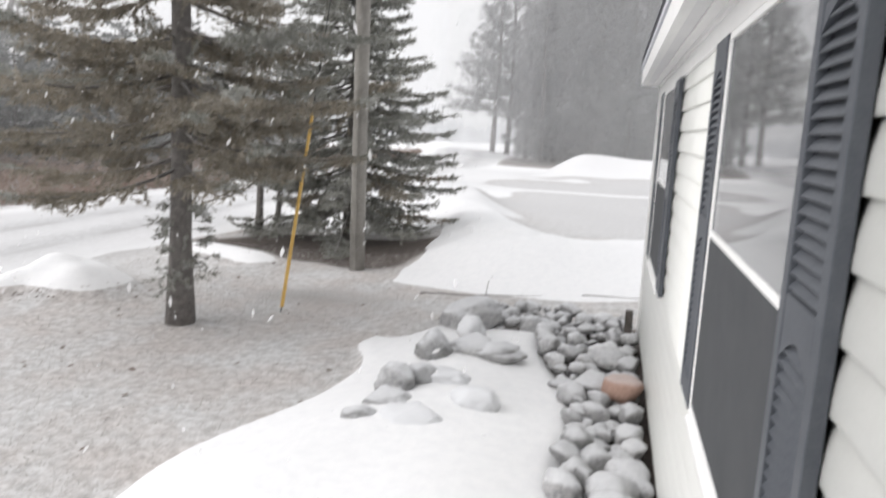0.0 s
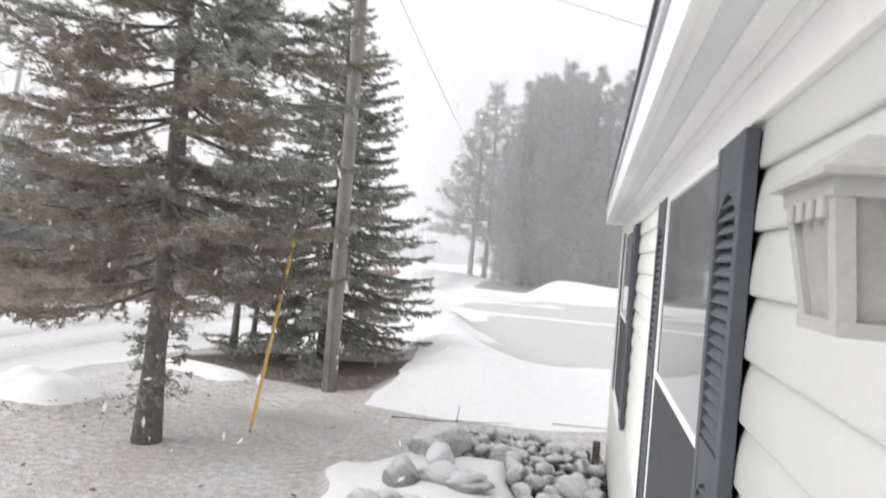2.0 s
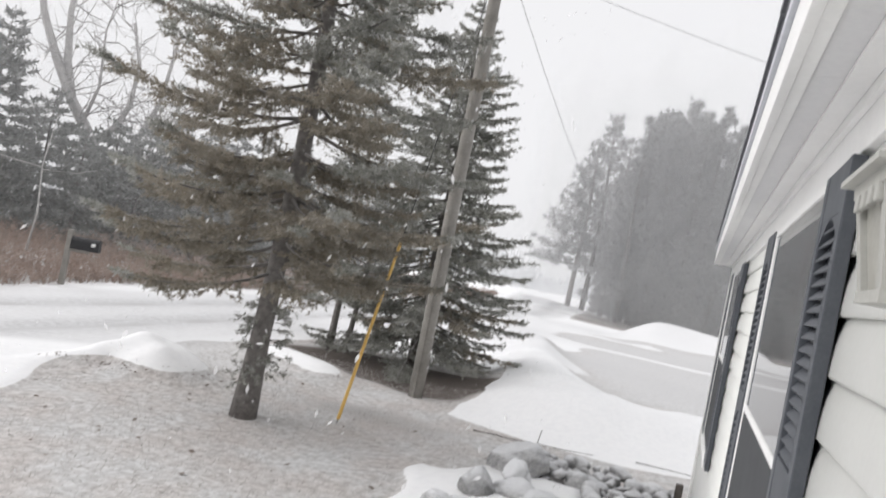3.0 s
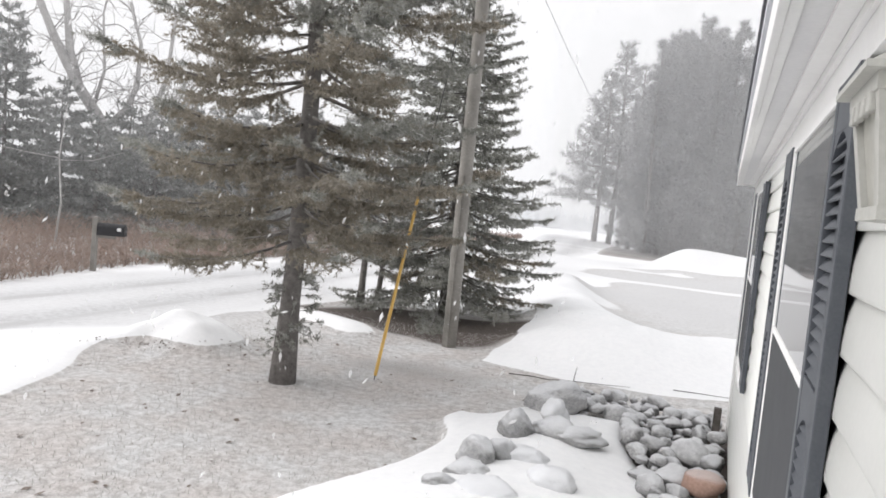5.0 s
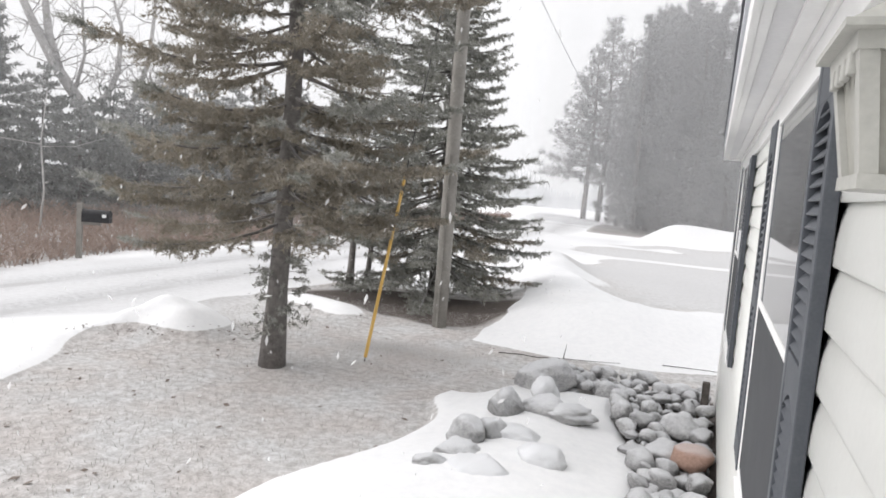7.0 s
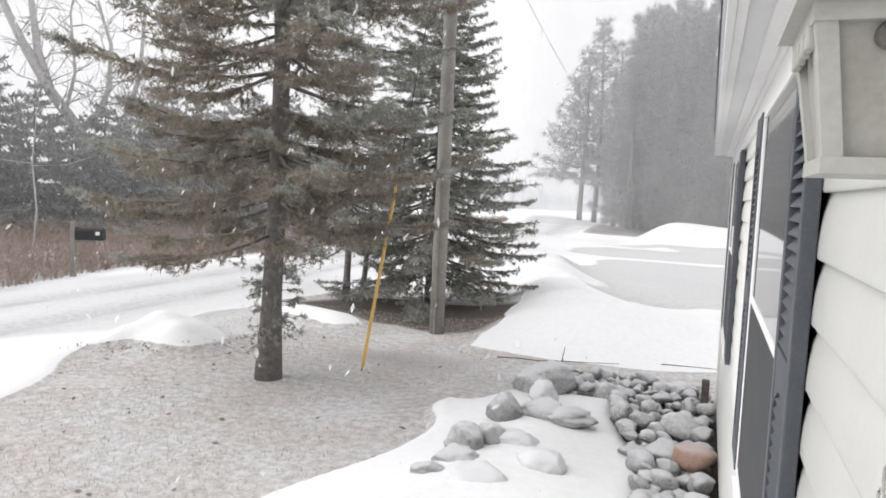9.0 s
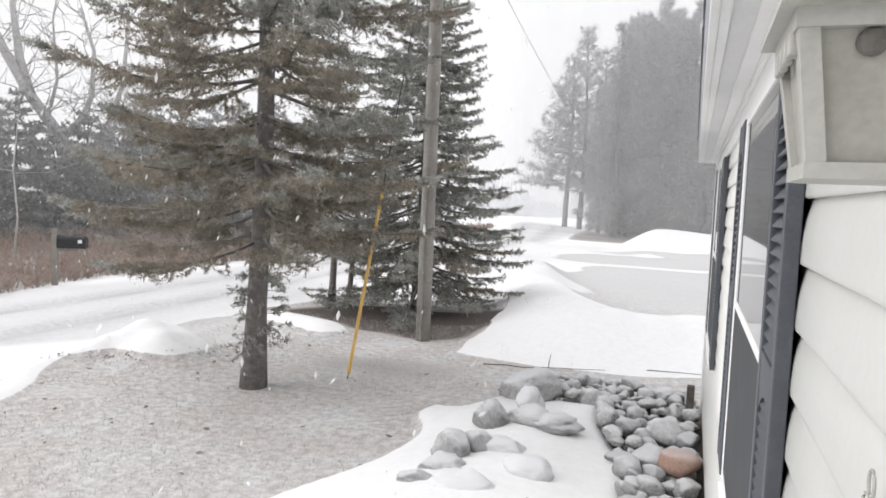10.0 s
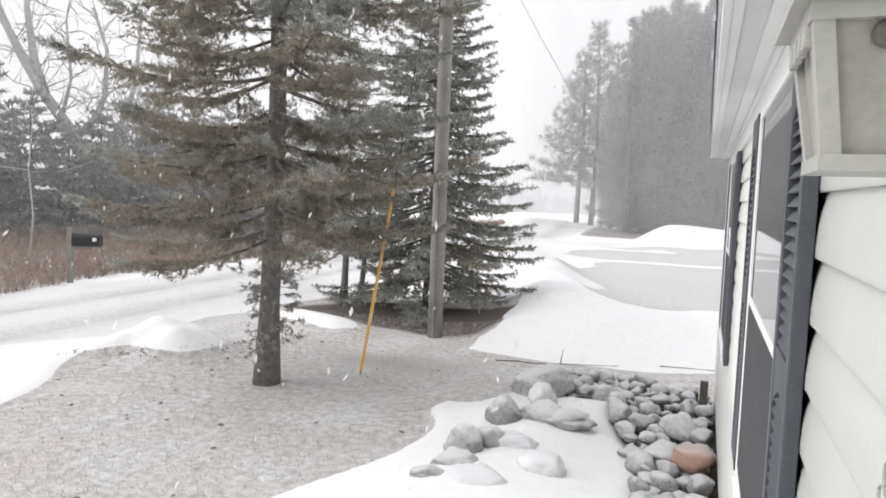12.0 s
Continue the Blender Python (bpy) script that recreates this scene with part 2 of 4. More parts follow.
M_WHITE = surface("white_reflector", (0.75, 0.75, 0.75), (0.85, 0.85, 0.85), 20, 0.4)
M_LAMP = surface("weathered_lamp_metal", (0.36, 0.36, 0.335), (0.46, 0.458, 0.428), 16, 0.55, 120, 0.0004, 0.3)
M_LAMPGLASS = surface("frosted_lamp_pane", (0.30, 0.292, 0.262), (0.40, 0.398, 0.362), 12, 0.35, 120, 0.0004, 0.3)
M_SENSOR = surface("dusty_sensor_plastic", (0.10, 0.094, 0.085), (0.17, 0.16, 0.145), 40, 0.5, 200, 0.0004, 0.3)
M_WOODPOST = surface("dark_wet_wood", (0.05, 0.045, 0.04), (0.12, 0.105, 0.095), 14, 0.85, 70, 0.003, 0.6)
M_LEAF = surface("dead_leaves", (0.13, 0.105, 0.09), (0.26, 0.22, 0.19), 10, 0.9)
M_FLAKE = flake_material("snowflake", 0.6)


# ---------------------------------------------------------------- mesh helpers
def mesh_from(name, verts, faces, material, smooth=False):
    me = bpy.data.meshes.new(name)
    me.from_pydata([tuple(v) for v in verts], [], [tuple(f) for f in faces])
    me.materials.append(material)
    if smooth:
        me.polygons.foreach_set("use_smooth", [True] * len(me.polygons))
    me.update()
    return me


def tris_mesh(name, verts, material, per=3):
    """Many loose triangles or quads from one array of corners."""
    v = np.asarray(verts, dtype=np.float32).reshape(-1, 3)
    count = len(v) // per
    me = bpy.data.meshes.new(name)
    me.vertices.add(len(v))
    me.vertices.foreach_set("co", v.ravel())
    me.loops.add(len(v))
    me.loops.foreach_set("vertex_index", np.arange(len(v), dtype=np.int32))
    me.polygons.add(count)
    me.polygons.foreach_set("loop_start", np.arange(0, len(v), per, dtype=np.int32))
    me.update(calc_edges=True)
    me.materials.append(material)
    return me


def child(ob, parent):
    ob.parent = parent
    return ob


def part(name, bm, material, parent, label=""):
    me = bpy.data.meshes.new(name)
    bm.to_mesh(me)
    bm.free()
    me.materials.append(material)
    ob = new(name, me)
    if parent is not None:
        ob.parent = parent
    return tagged(ob, label)


def box_bm(x0, x1, y0, y1, z0, z1, bevel=0.0, bm=None):
    bm = bm or bmesh.new()
    v = [bm.verts.new((x, y, z)) for x in (x0, x1) for y in (y0, y1) for z in (z0, z1)]
    fs = [bm.faces.new([v[i] for i in f]) for f in
          ((0, 1, 3, 2), (4, 6, 7, 5), (0, 4, 5, 1), (2, 3, 7, 6), (0, 2, 6, 4), (1, 5, 7, 3))]
    if bevel:
        es = list({e for f in fs for e in f.edges})
        bmesh.ops.bevel(bm, geom=es, offset=bevel, segments=2, affect="EDGES", profile=0.6)
    return bm


def tube(points, radii, sides=6):
    """Vertices and faces of a tapered tube along points."""
    vs, fs = [], []
    pts = [Vector(p) for p in points]
    for i, (p, r) in enumerate(zip(pts, radii)):
        d = (pts[min(i + 1, len(pts) - 1)] - pts[max(i - 1, 0)]).normalized()
        a = d.orthogonal().normalized()
        c = d.cross(a)
        for k in range(sides):
            t = 2 * math.pi * k / sides
            vs.append(p + (a * math.cos(t) + c * math.sin(t)) * r)
    for i in range(len(pts) - 1):
        for k in range(sides):
            q = (k + 1) % sides
            fs.append((i * sides + k, i * sides + q, (i + 1) * sides + q, (i + 1) * sides + k))
    fs.append(tuple(range(sides))[::-1])
    fs.append(tuple((len(pts) - 1) * sides + k for k in range(sides)))
    return vs, fs


def tubes_mesh(name, runs, material, sides=5):
    vs, fs = [], []
    for pts, rad in runs:
        v, f = tube(pts, rad, sides)
        o = len(vs)
        vs += v
        fs += [tuple(i + o for i in q) for q in f]
    return mesh_from(name, vs, fs, material, True)


def thing(name, label, category, group="", at=(0, 0, 0)):
    e = new(name)
    e.location = at
    e.empty_display_size = 0.2
    return tagged(e, label, category, group)


# ---------------------------------------------------------------- ground
def smooth(a, b, x):
    t = np.clip((x - a) / (b - a), 0, 1)
    return t * t * (3 - 2 * t)


def seg_dist(x, y, pts):
    """Distance to a polyline, and how far along it (0 to 1) the nearest place is."""
    best, along = np.full(np.shape(x), 1e9), np.zeros(np.shape(x))
    n = len(pts) - 1
    for i in range(n):
        (ax, ay), (bx, by) = pts[i], pts[i + 1]
        dx, dy = bx - ax, by - ay
        t = np.clip(((x - ax) * dx + (y - ay) * dy) / (dx * dx + dy * dy), 0, 1)
        d = np.hypot(x - ax - t * dx, y - ay - t * dy)
        along = np.where(d < best, (i + t) / n, along)
        best = np.minimum(best, d)
    return best, along


def wob(x, y, f, seed):
    """Smooth irregular waves, about -1 to 1."""
    r = np.random.RandomState(seed)
    out = np.zeros(np.shape(x))
    for k in range(6):
        a, p = r.uniform(0, 2 * math.pi), r.uniform(0, 6.28)
        g = f * r.uniform(0.6, 1.7)
        out = out + np.sin((x * math.cos(a) + y * math.sin(a)) * g + p)
    return out / 4.0


PILE = [(-4.5, 21.0), (-3.3, 16.0), (-2.45, 13.0), (-1.6, 11.7), (-0.5, 12.4), (1.2, 13.4), (4.0, 14.2)]


def road_far_edge(y):
    return -11.7 - 0.95 * smooth(8.5, 13.5, y)


def terrain(x, y):
    """Height, and cover: snow, icy gravel, needle litter (0 to 1 each)."""
    w1, w2, w3 = wob(x, y, 1.3, 1), wob(x, y, 4.5, 2), wob(x, y, 0.35, 3)
    z = 0.012 * w1 + 0.006 * w2
    # snow bed beside the house
    left = -2.85 + 0.50 * smooth(4.0, 6.0, y) - 0.22 * np.exp(-((y - 6.85) / 0.42) ** 2) + 0.06 * w1 + 0.05 * w2
    right = -0.47 - 0.42 * smooth(5.9, 7.5, y) + 0.025 * w2
    inside = np.minimum(np.minimum(x - left, right - x), (7.72 + 0.10 * w2 - 0.45 * smooth(-1.75, -2.4, x)) - y)
    bed = smooth(-0.06, 0.10, inside)
    z = z + bed * (0.10 + 0.10 * smooth(0.0, 0.9, inside) + 0.015 * w2)
    # bank at the lawn's far side and the road beyond
    d, _ = seg_dist(x, y, [(-8.2, 5.6), (-7.5, 6.9), (-6.95, 7.6), (-6.3, 7.72)])
    bank = np.exp(-(d / 0.50) ** 2) * (1 + 0.16 * w2 + 0.16 * wob(x, y, 9.0, 5))
    z = z + 0.40 * bank * (0.05 + 0.95 * smooth(-7.4, -6.7, x)) * (0.75 + 0.25 * smooth(-5.9, -6.5, x))
    edge = -6.10 - 0.80 * smooth(4.9, 6.7, y) + 0.09 * w2 + 0.06 * w1
    road = smooth(-0.10, 0.10, edge - x) * (1 - smooth(6.8, 7.6, y + 0.2 * w2))
    road = np.maximum.reduce([road, smooth(0.2, -0.2, x + 7.3 - 0.2 * w1), smooth(0.28, 0.45, bank)])
    d2, _ = seg_dist(x, y, [(-6.5, 10.5), (-5.5, 10.2)])
    hump = np.exp(-(d2 / 0.42) ** 2)
    z = z + 0.17 * hump
    for rx in (-8.9, -10.6):
        z = z - 0.04 * np.exp(-((x - rx - 0.4 * w3 - 0.1 * w1) / 0.26) ** 2) * smooth(-4, 0, y)
    # ploughed pile before the drive
    dp, ap = seg_dist(x, y, PILE)
    wide = 1.45 - 0.6 * smooth(0.5, 0.0, ap)
    high = 0.42 + 0.13 * np.exp(-((ap - 0.45) / 0.14) ** 2) - 0.10 * np.exp(-((ap - 0.78) / 0.07) ** 2)
    pile = np.exp(-(dp / wide) ** 2 * 1.3) * (1 + 0.12 * w2 + 0.05 * w1 + 0.05 * wob(x, y, 8.0, 6))
    z = z + high * pile
    front = y - (9.75 + 0.55 * smooth(-1.2, 0.6, x) + 0.08 * w2 - 0.25 * smooth(-3.2, -1.8, x))
    flank = x - (-3.20 - 0.24 * np.maximum(0, y - 12.8) + 0.07 * w2)
    pile_snow = smooth(-0.12, 0.12, np.minimum(front, flank))
    # far banks
    z = z + 1.0 * smooth(-4.4, -1.7, x) * (1 - smooth(4.5, 9.0, x)) * np.exp(-((y - 36.5) / 2.0) ** 2) * (1 + 0.14 * w1)
    dw, _ = seg_dist(x, y, [(-11.0, 40.0), (-9.1, 37.5), (-6.5, 32.2), (-3.8, 30.5), (-1.7, 31.1)])
    windrow = np.exp(-(dw / 0.8) ** 2)
    z = z + 0.16 * windrow * (1 + 0.3 * w2)
    z = z + 0.8 * np.exp(-(((x + 10.5) / 4.0) ** 2 + ((y - 49) / 5.0) ** 2)) * (1 + 0.12 * w1)
    behind = smooth(13.0, 14.0, y + 0.4 * w1 + 0.12 * (x + 5))
    snow = np.maximum.reduce([bed, road, hump * 1.3, pile_snow, behind])
    z = z + 0.035 * np.maximum(road, behind)
    # icy gravel drive
    gx = x - (-3.4 - 0.22 * (y - 17))
    drive = smooth(-0.4, 2.2, gx + 0.6 * w1) * smooth(13.9, 16.2, y + 0.9 * w1 + 0.4 * w2) * (1 - smooth(32.5, 34.5, y + 0.8 * w1))
    lane = np.maximum(np.exp(-((y - 26.2 - 0.25 * w1) / 0.8) ** 2), windrow)
    gravel = np.clip(drive - lane, 0, 1)
    ruts = sum(np.exp(-((x - rx - 0.4 * w3 - 0.1 * w1) / 0.30) ** 2) for rx in (-8.9, -10.6)) * smooth(-4, 0, y)
    gravel = np.maximum(gravel, (0.42 + 0.15 * w2) * np.clip(ruts, 0, 1) * (y < 30))
    gap = np.hypot((x + 6.75 + 0.2 * w1) / 1.0, (y - 9.5) / 1.15) + 0.15 * w2
    gravel = np.maximum(gravel, 0.75 * smooth(1.2, 0.6, gap) * (1 - np.clip(hump * 1.6, 0, 1)))
    snow = np.clip(snow - gravel * 1.25, 0, 1)
    # litter under the spruces and brown field past the road
    e = np.hypot((x + 4.85) / 2.25, (y - 11.65) / 1.25) + 0.12 * w2
    litter = smooth(1.15, 0.75, e)
    snow = np.clip(snow - litter * 1.3 * (pile_snow < 0.5), 0, 1)
    field = smooth(0.0, -0.5, x - road_far_edge(y) + 0.25 * w1) * (y < 60)
    snow = np.clip(snow - field * (0.75 + 0.2 * w2), 0, 1)
    litter = np.maximum(litter, 0.35 * field)
    litter = np.maximum(litter, 0.40 * np.exp(-(((x + 3.6) / 1.5) ** 2 + ((y - 8.6) / 1.1) ** 2)) + 0.05 * w2)
    wood = smooth(41.0, 43.5, y + 0.5 * w1) * (y < 62) * smooth(-7.6, -6.6, x + 0.4 * w1) * (x < 12)
    snow = np.clip(snow - wood, 0, 1)
    litter = np.maximum(litter, 0.48 * wood)
    stones = smooth(-0.95, -0.8, x) * smooth(3.6, 4.0, y) * (1 - smooth(8.5, 8.8, y)) * (1 - bed)
    litter = np.maximum(litter, 0.8 * stones)
    return z, snow, gravel, litter


def packed_snow(x, y):
    """How far the snow is driven over and greyed: the road and the turning place."""
    w1, w2, w3 = wob(x, y, 1.3, 1), wob(x, y, 4.5, 2), wob(x, y, 0.35, 3)
    d, _ = seg_dist(x, y, [(-8.2, 5.6), (-7.5, 6.9), (-6.95, 7.6), (-6.3, 7.72)])
    lane = smooth(-7.0, -7.9, x) * smooth(-12.3, -11.6, x) * smooth(0.45, 0.9, d)
    ruts = sum(np.exp(-((x - rx - 0.4 * w3 - 0.1 * w1) / 0.45) ** 2) for rx in (-8.9, -10.6))
    yard = smooth(15.5, 18.0, y) * (1 - smooth(36, 42, y)) * smooth(-9.0, -5.0, x + 0.25 * (y - 17))
    return np.clip(np.maximum(lane * (0.62 + 0.20 * w1 + 0.5 * ruts), 0.5 * yard * (0.8 + 0.3 * w1)), 0, 1)


def spaced(parts):
    out = []
    for a, b, step in parts:
        out += list(np.arange(a, b, step))
    return np.array(out + [parts[-1][1]])


gx = spaced([(-900, -100, 80), (-100, -30, 7), (-30, -13, 0.5), (-13, -7.5, 0.14), (-7.5, 0.5, 0.07), (0.5, 6, 0.4), (6, 30, 3), (30, 100, 10), (100, 900, 80)])
gy = spaced([(-900, -60, 80), (-60, -6, 5), (-6, 2.5, 0.4), (2.5, 14, 0.07), (14, 22, 0.16), (22, 56, 0.5), (56, 120, 6), (120, 900, 65)])
XX, YY = np.meshgrid(gx, gy, indexing="ij")
ZZ, S0, S1, S2 = terrain(XX, YY)
nx, ny = XX.shape
gverts = np.stack([XX, YY, ZZ], -1).reshape(-1, 3)
ii, jj = np.meshgrid(np.arange(nx - 1), np.arange(ny - 1), indexing="ij")
q0 = (ii * ny + jj).ravel()
gfaces = np.stack([q0, q0 + ny, q0 + ny + 1, q0 + 1], -1)
gme = bpy.data.meshes.new("ground")
gme.vertices.add(len(gverts))
gme.vertices.foreach_set("co", gverts.astype(np.float32).ravel())
gme.loops.add(gfaces.size)
gme.loops.foreach_set("vertex_index", gfaces.astype(np.int32).ravel())
gme.polygons.add(len(gfaces))
gme.polygons.foreach_set("loop_start", np.arange(0, gfaces.size, 4, dtype=np.int32))
gme.polygons.foreach_set("use_smooth", np.ones(len(gfaces), dtype=bool))
gme.update(calc_edges=True)
gme.materials.append(M_GROUND)
cov = gme.attributes.new("cover", "FLOAT_COLOR", "POINT")
cov.data.foreach_set("color", np.stack([S0, S1, S2, packed_snow(XX, YY)], -1).astype(np.float32).ravel())
tagged(new("ground", gme), "frosted brown lawn with snow banks, road and icy drive", "ground", kind="structure")


def ground_z(x, y):
    return float(terrain(np.array([x]), np.array([y]))[0][0])


# ---------------------------------------------------------------- house
Y0, Y1 = -4.0, 7.95          # ends of the long wall
PITCH, BUTT = 0.1232, 2.396  # siding course, and the height of one lap line
WALL_X = 0.052               # sheathing behind the siding
SH_T, SH_B = 2.475, 1.083    # shutters, top and bottom
WINDOWS = [(2.398, 3.542), (5.808, 6.952)]
SHUTTERS = [2.085, 3.560, 5.495, 6.970]
SH_W = 0.295

house = thing("house", "single-storey house with white vinyl siding and dark shutters", "house")
house["kind"] = "structure"

bm = bmesh.new()
cuts = [Y0] + [v for w in WINDOWS for v in w] + [Y1]
for i in range(0, len(cuts), 2):
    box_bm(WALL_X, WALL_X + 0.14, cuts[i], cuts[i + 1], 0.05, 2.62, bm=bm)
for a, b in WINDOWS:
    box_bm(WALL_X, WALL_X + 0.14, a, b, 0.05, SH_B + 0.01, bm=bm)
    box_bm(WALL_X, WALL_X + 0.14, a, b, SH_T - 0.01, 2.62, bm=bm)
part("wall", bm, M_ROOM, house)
bm = box_bm(WALL_X, 4.2, Y1 - 0.14, Y1, 0.05, 2.62)
box_bm(WALL_X, 4.2, Y0, Y0 + 0.14, 0.05, 2.62, bm=bm)
box_bm(4.2, 4.34, Y0, Y1, 0.05, 2.62, bm=bm)
box_bm(2.2, 2.3, Y0 + 0.14, Y1 - 0.14, 0.6, 2.6, bm=bm)
part("wall", bm, M_SIDING, house)
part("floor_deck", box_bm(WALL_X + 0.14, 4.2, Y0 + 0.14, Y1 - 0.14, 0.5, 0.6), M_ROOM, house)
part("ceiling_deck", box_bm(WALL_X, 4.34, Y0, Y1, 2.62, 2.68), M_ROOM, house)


def siding_mesh(y0, y1):
    """One lapped board with a rounded drop face and a turned-in butt edge, seated at its lap line."""
    prof = [(0.050, 0.002), (0.034, 0.0), (0.0305, 0.003), (0.0300, 0.010), (0.0305, 0.030), (0.0325, 0.062),
            (0.0365, 0.088), (0.0420, 0.110), (0.0460, PITCH + 0.004), (0.0515, PITCH + 0.004)]
    n = len(prof)
    vs = [(x, y, z) for y in (y0, y1) for x, z in prof]
    fs = [(k, k + 1, n + k + 1, n + k) for k in range(n - 1)]
    fs += [tuple(range(n))[::-1], tuple(range(n, 2 * n))]
    me = mesh_from("siding_board", vs, fs, M_SIDING)
    me.polygons.foreach_set("use_smooth", [True] * (n - 1) + [False] * 2)
    return me


openings = [(a - 0.016, b + 0.016) for a, b in WINDOWS]
free = [(Y0, openings[0][0]), (openings[0][1], openings[1][0]), (openings[1][1], Y1 - 0.05)]
full_board = siding_mesh(Y0, Y1 - 0.05)
short_boards = [siding_mesh(a, b) for a, b in free]
k = -1
while BUTT - k * PITCH > 0.10:
    z = BUTT - k * PITCH
    hits_window = z + PITCH > SH_B - 0.03 and z < SH_T + 0.0
    for me in (short_boards if hits_window else [full_board]):
        if z + PITCH < 2.60:
            ob = child(new("siding_board", me), house)
            ob.location.z = z
    k += 1
part("corner_post", box_bm(0.012, 0.10, Y1 - 0.06, Y1 + 0.012, 0.12, 2.60, 0.004), M_TRIM, house)

# eave: frieze, soffit, fascia, drip edge, roof
EX = -0.155
part("frieze_board", box_bm(0.018, 0.05, Y0, Y1, SH_T + 0.012, 2.60, 0.003), M_TRIM, house)
part("frieze_cove", box_bm(0.004, 0.018, Y0, Y1, 2.575, 2.615, 0.003), M_TRIM, house)
n_panel = 6
for i in range(n_panel):
    a, b = Y0 + (Y1 + 0.16 - Y0) * i / n_panel, Y0 + (Y1 + 0.16 - Y0) * (i + 1) / n_panel
    part("soffit_panel", box_bm(EX + 0.022, 0.05, a + 0.0006, b - 0.0006, 2.615, 2.627), M_SOFFIT, house)
part("soffit_channel", box_bm(EX + 0.022, EX + 0.050, Y0, Y1 + 0.16, 2.604, 2.615, 0.002), M_TRIM, house)
part("soffit_trim", box_bm(-0.044, 0.0035, Y0, Y1, 2.603, 2.6145, 0.002), M_TRIM, house)
part("fascia", box_bm(EX, EX + 0.022, Y0, Y1 + 0.18, 2.598, 2.735, 0.003), M_TRIM, house)
part("fascia", box_bm(EX, 4.5, Y1 + 0.16, Y1 + 0.18, 2.6, 2.735, 0.003), M_TRIM, house)
part("drip_edge", box_bm(EX - 0.012, EX + 0.02, Y0, Y1 + 0.19, 2.738, 2.782, 0.003), M_DRIP, house)
bm = bmesh.new()
rv = [(EX - 0.013, 2.786), (EX - 0.013, 2.80), (2.2, 3.40), (4.6, 2.80), (4.6, 2.74), (2.2, 3.32)]
a = [bm.verts.new((x, Y0, z)) for x, z in rv]
b = [bm.verts.new((x, Y1 + 0.19, z)) for x, z in rv]
for i in range(6):
    bm.faces.new((a[i], a[(i + 1) % 6], b[(i + 1) % 6], b[i]))
bm.faces.new(a[::-1])
bm.faces.new(b)
roof = part("roof", bm, M_SHINGLE, house)
rng = random.Random(4)
shingle = box_bm(0.004, 0.16, 0.0, 0.305, 0.0, 0.008)
sme = bpy.data.meshes.new("shingle")
shingle.to_mesh(sme)
shingle.free()
sme.materials.append(M_SHINGLE)
tilt = math.atan2(0.60, 2.2 - EX + 0.02)
for row in range(3):
    for c in range(38):
        sh = child(new("shingle", sme), roof)
        sh.matrix_basis = pose(EX - 0.024 + row * 0.14, Y0 + c * 0.312 + (row % 2) * 0.15, 2.803 + row * 0.14 * math.tan(tilt) + rng.uniform(0, 0.003),
                               0, -math.degrees(tilt), rng.uniform(-0.5, 0.5))
part("gable_wall", box_bm(WALL_X, 4.3, Y1 - 0.1, Y1 - 0.02, 2.68, 2.80), M_SIDING, house)

# windows: frame, upper pane, lower pane behind its insect screen
for wi, (a, b) in enumerate(WINDOWS):
    win = thing("window_%d" % (wi + 1), "white vinyl sash window with a dark lower insect screen", "window")
    win["kind"] = "structure"
    mid = 1.775
    for y0, y1, z0, z1 in ((a - 0.014, a, SH_B - 0.02, SH_T), (b, b + 0.014, SH_B - 0.02, SH_T),
                           (a, b, SH_T - 0.025, SH_T), (a, b, SH_B - 0.02, SH_B + 0.03)):
        part("window_frame", box_bm(0.006, 0.10, y0, y1, z0, z1, 0.003), M_TRIM, win)
    part("window_sill", box_bm(-0.004, 0.09, a - 0.014, b + 0.014, SH_B - 0.045, SH_B - 0.021, 0.004), M_TRIM, win)
    part("meeting_rail", box_bm(0.0075, 0.060, a, b, mid - 0.016, mid + 0.008, 0.002), M_TRIM, win)
    for y0, y1 in ((a, a + 0.007), (b - 0.007, b)):
        part("sash_stile", box_bm(0.009, 0.060, y0, y1, SH_B + 0.031, SH_T - 0.026, 0.001), M_TRIM, win)
    up = part("pane", box_bm(0.012, 0.016, a + 0.008, b - 0.008, mid + 0.009, SH_T - 0.026), M_GLASS, win, "clear glass reflecting the yard")
    lo = part("pane", box_bm(0.040, 0.044, a + 0.008, b - 0.008, SH_B + 0.031, mid - 0.017), M_GLASS, win)
    up.visible_shadow = lo.visible_shadow = False
    sc = part("insect_screen", box_bm(0.0105, 0.0125, a + 0.008, b - 0.008, SH_B + 0.031, mid - 0.017), M_SCREEN, win, "dark grey woven insect screen")


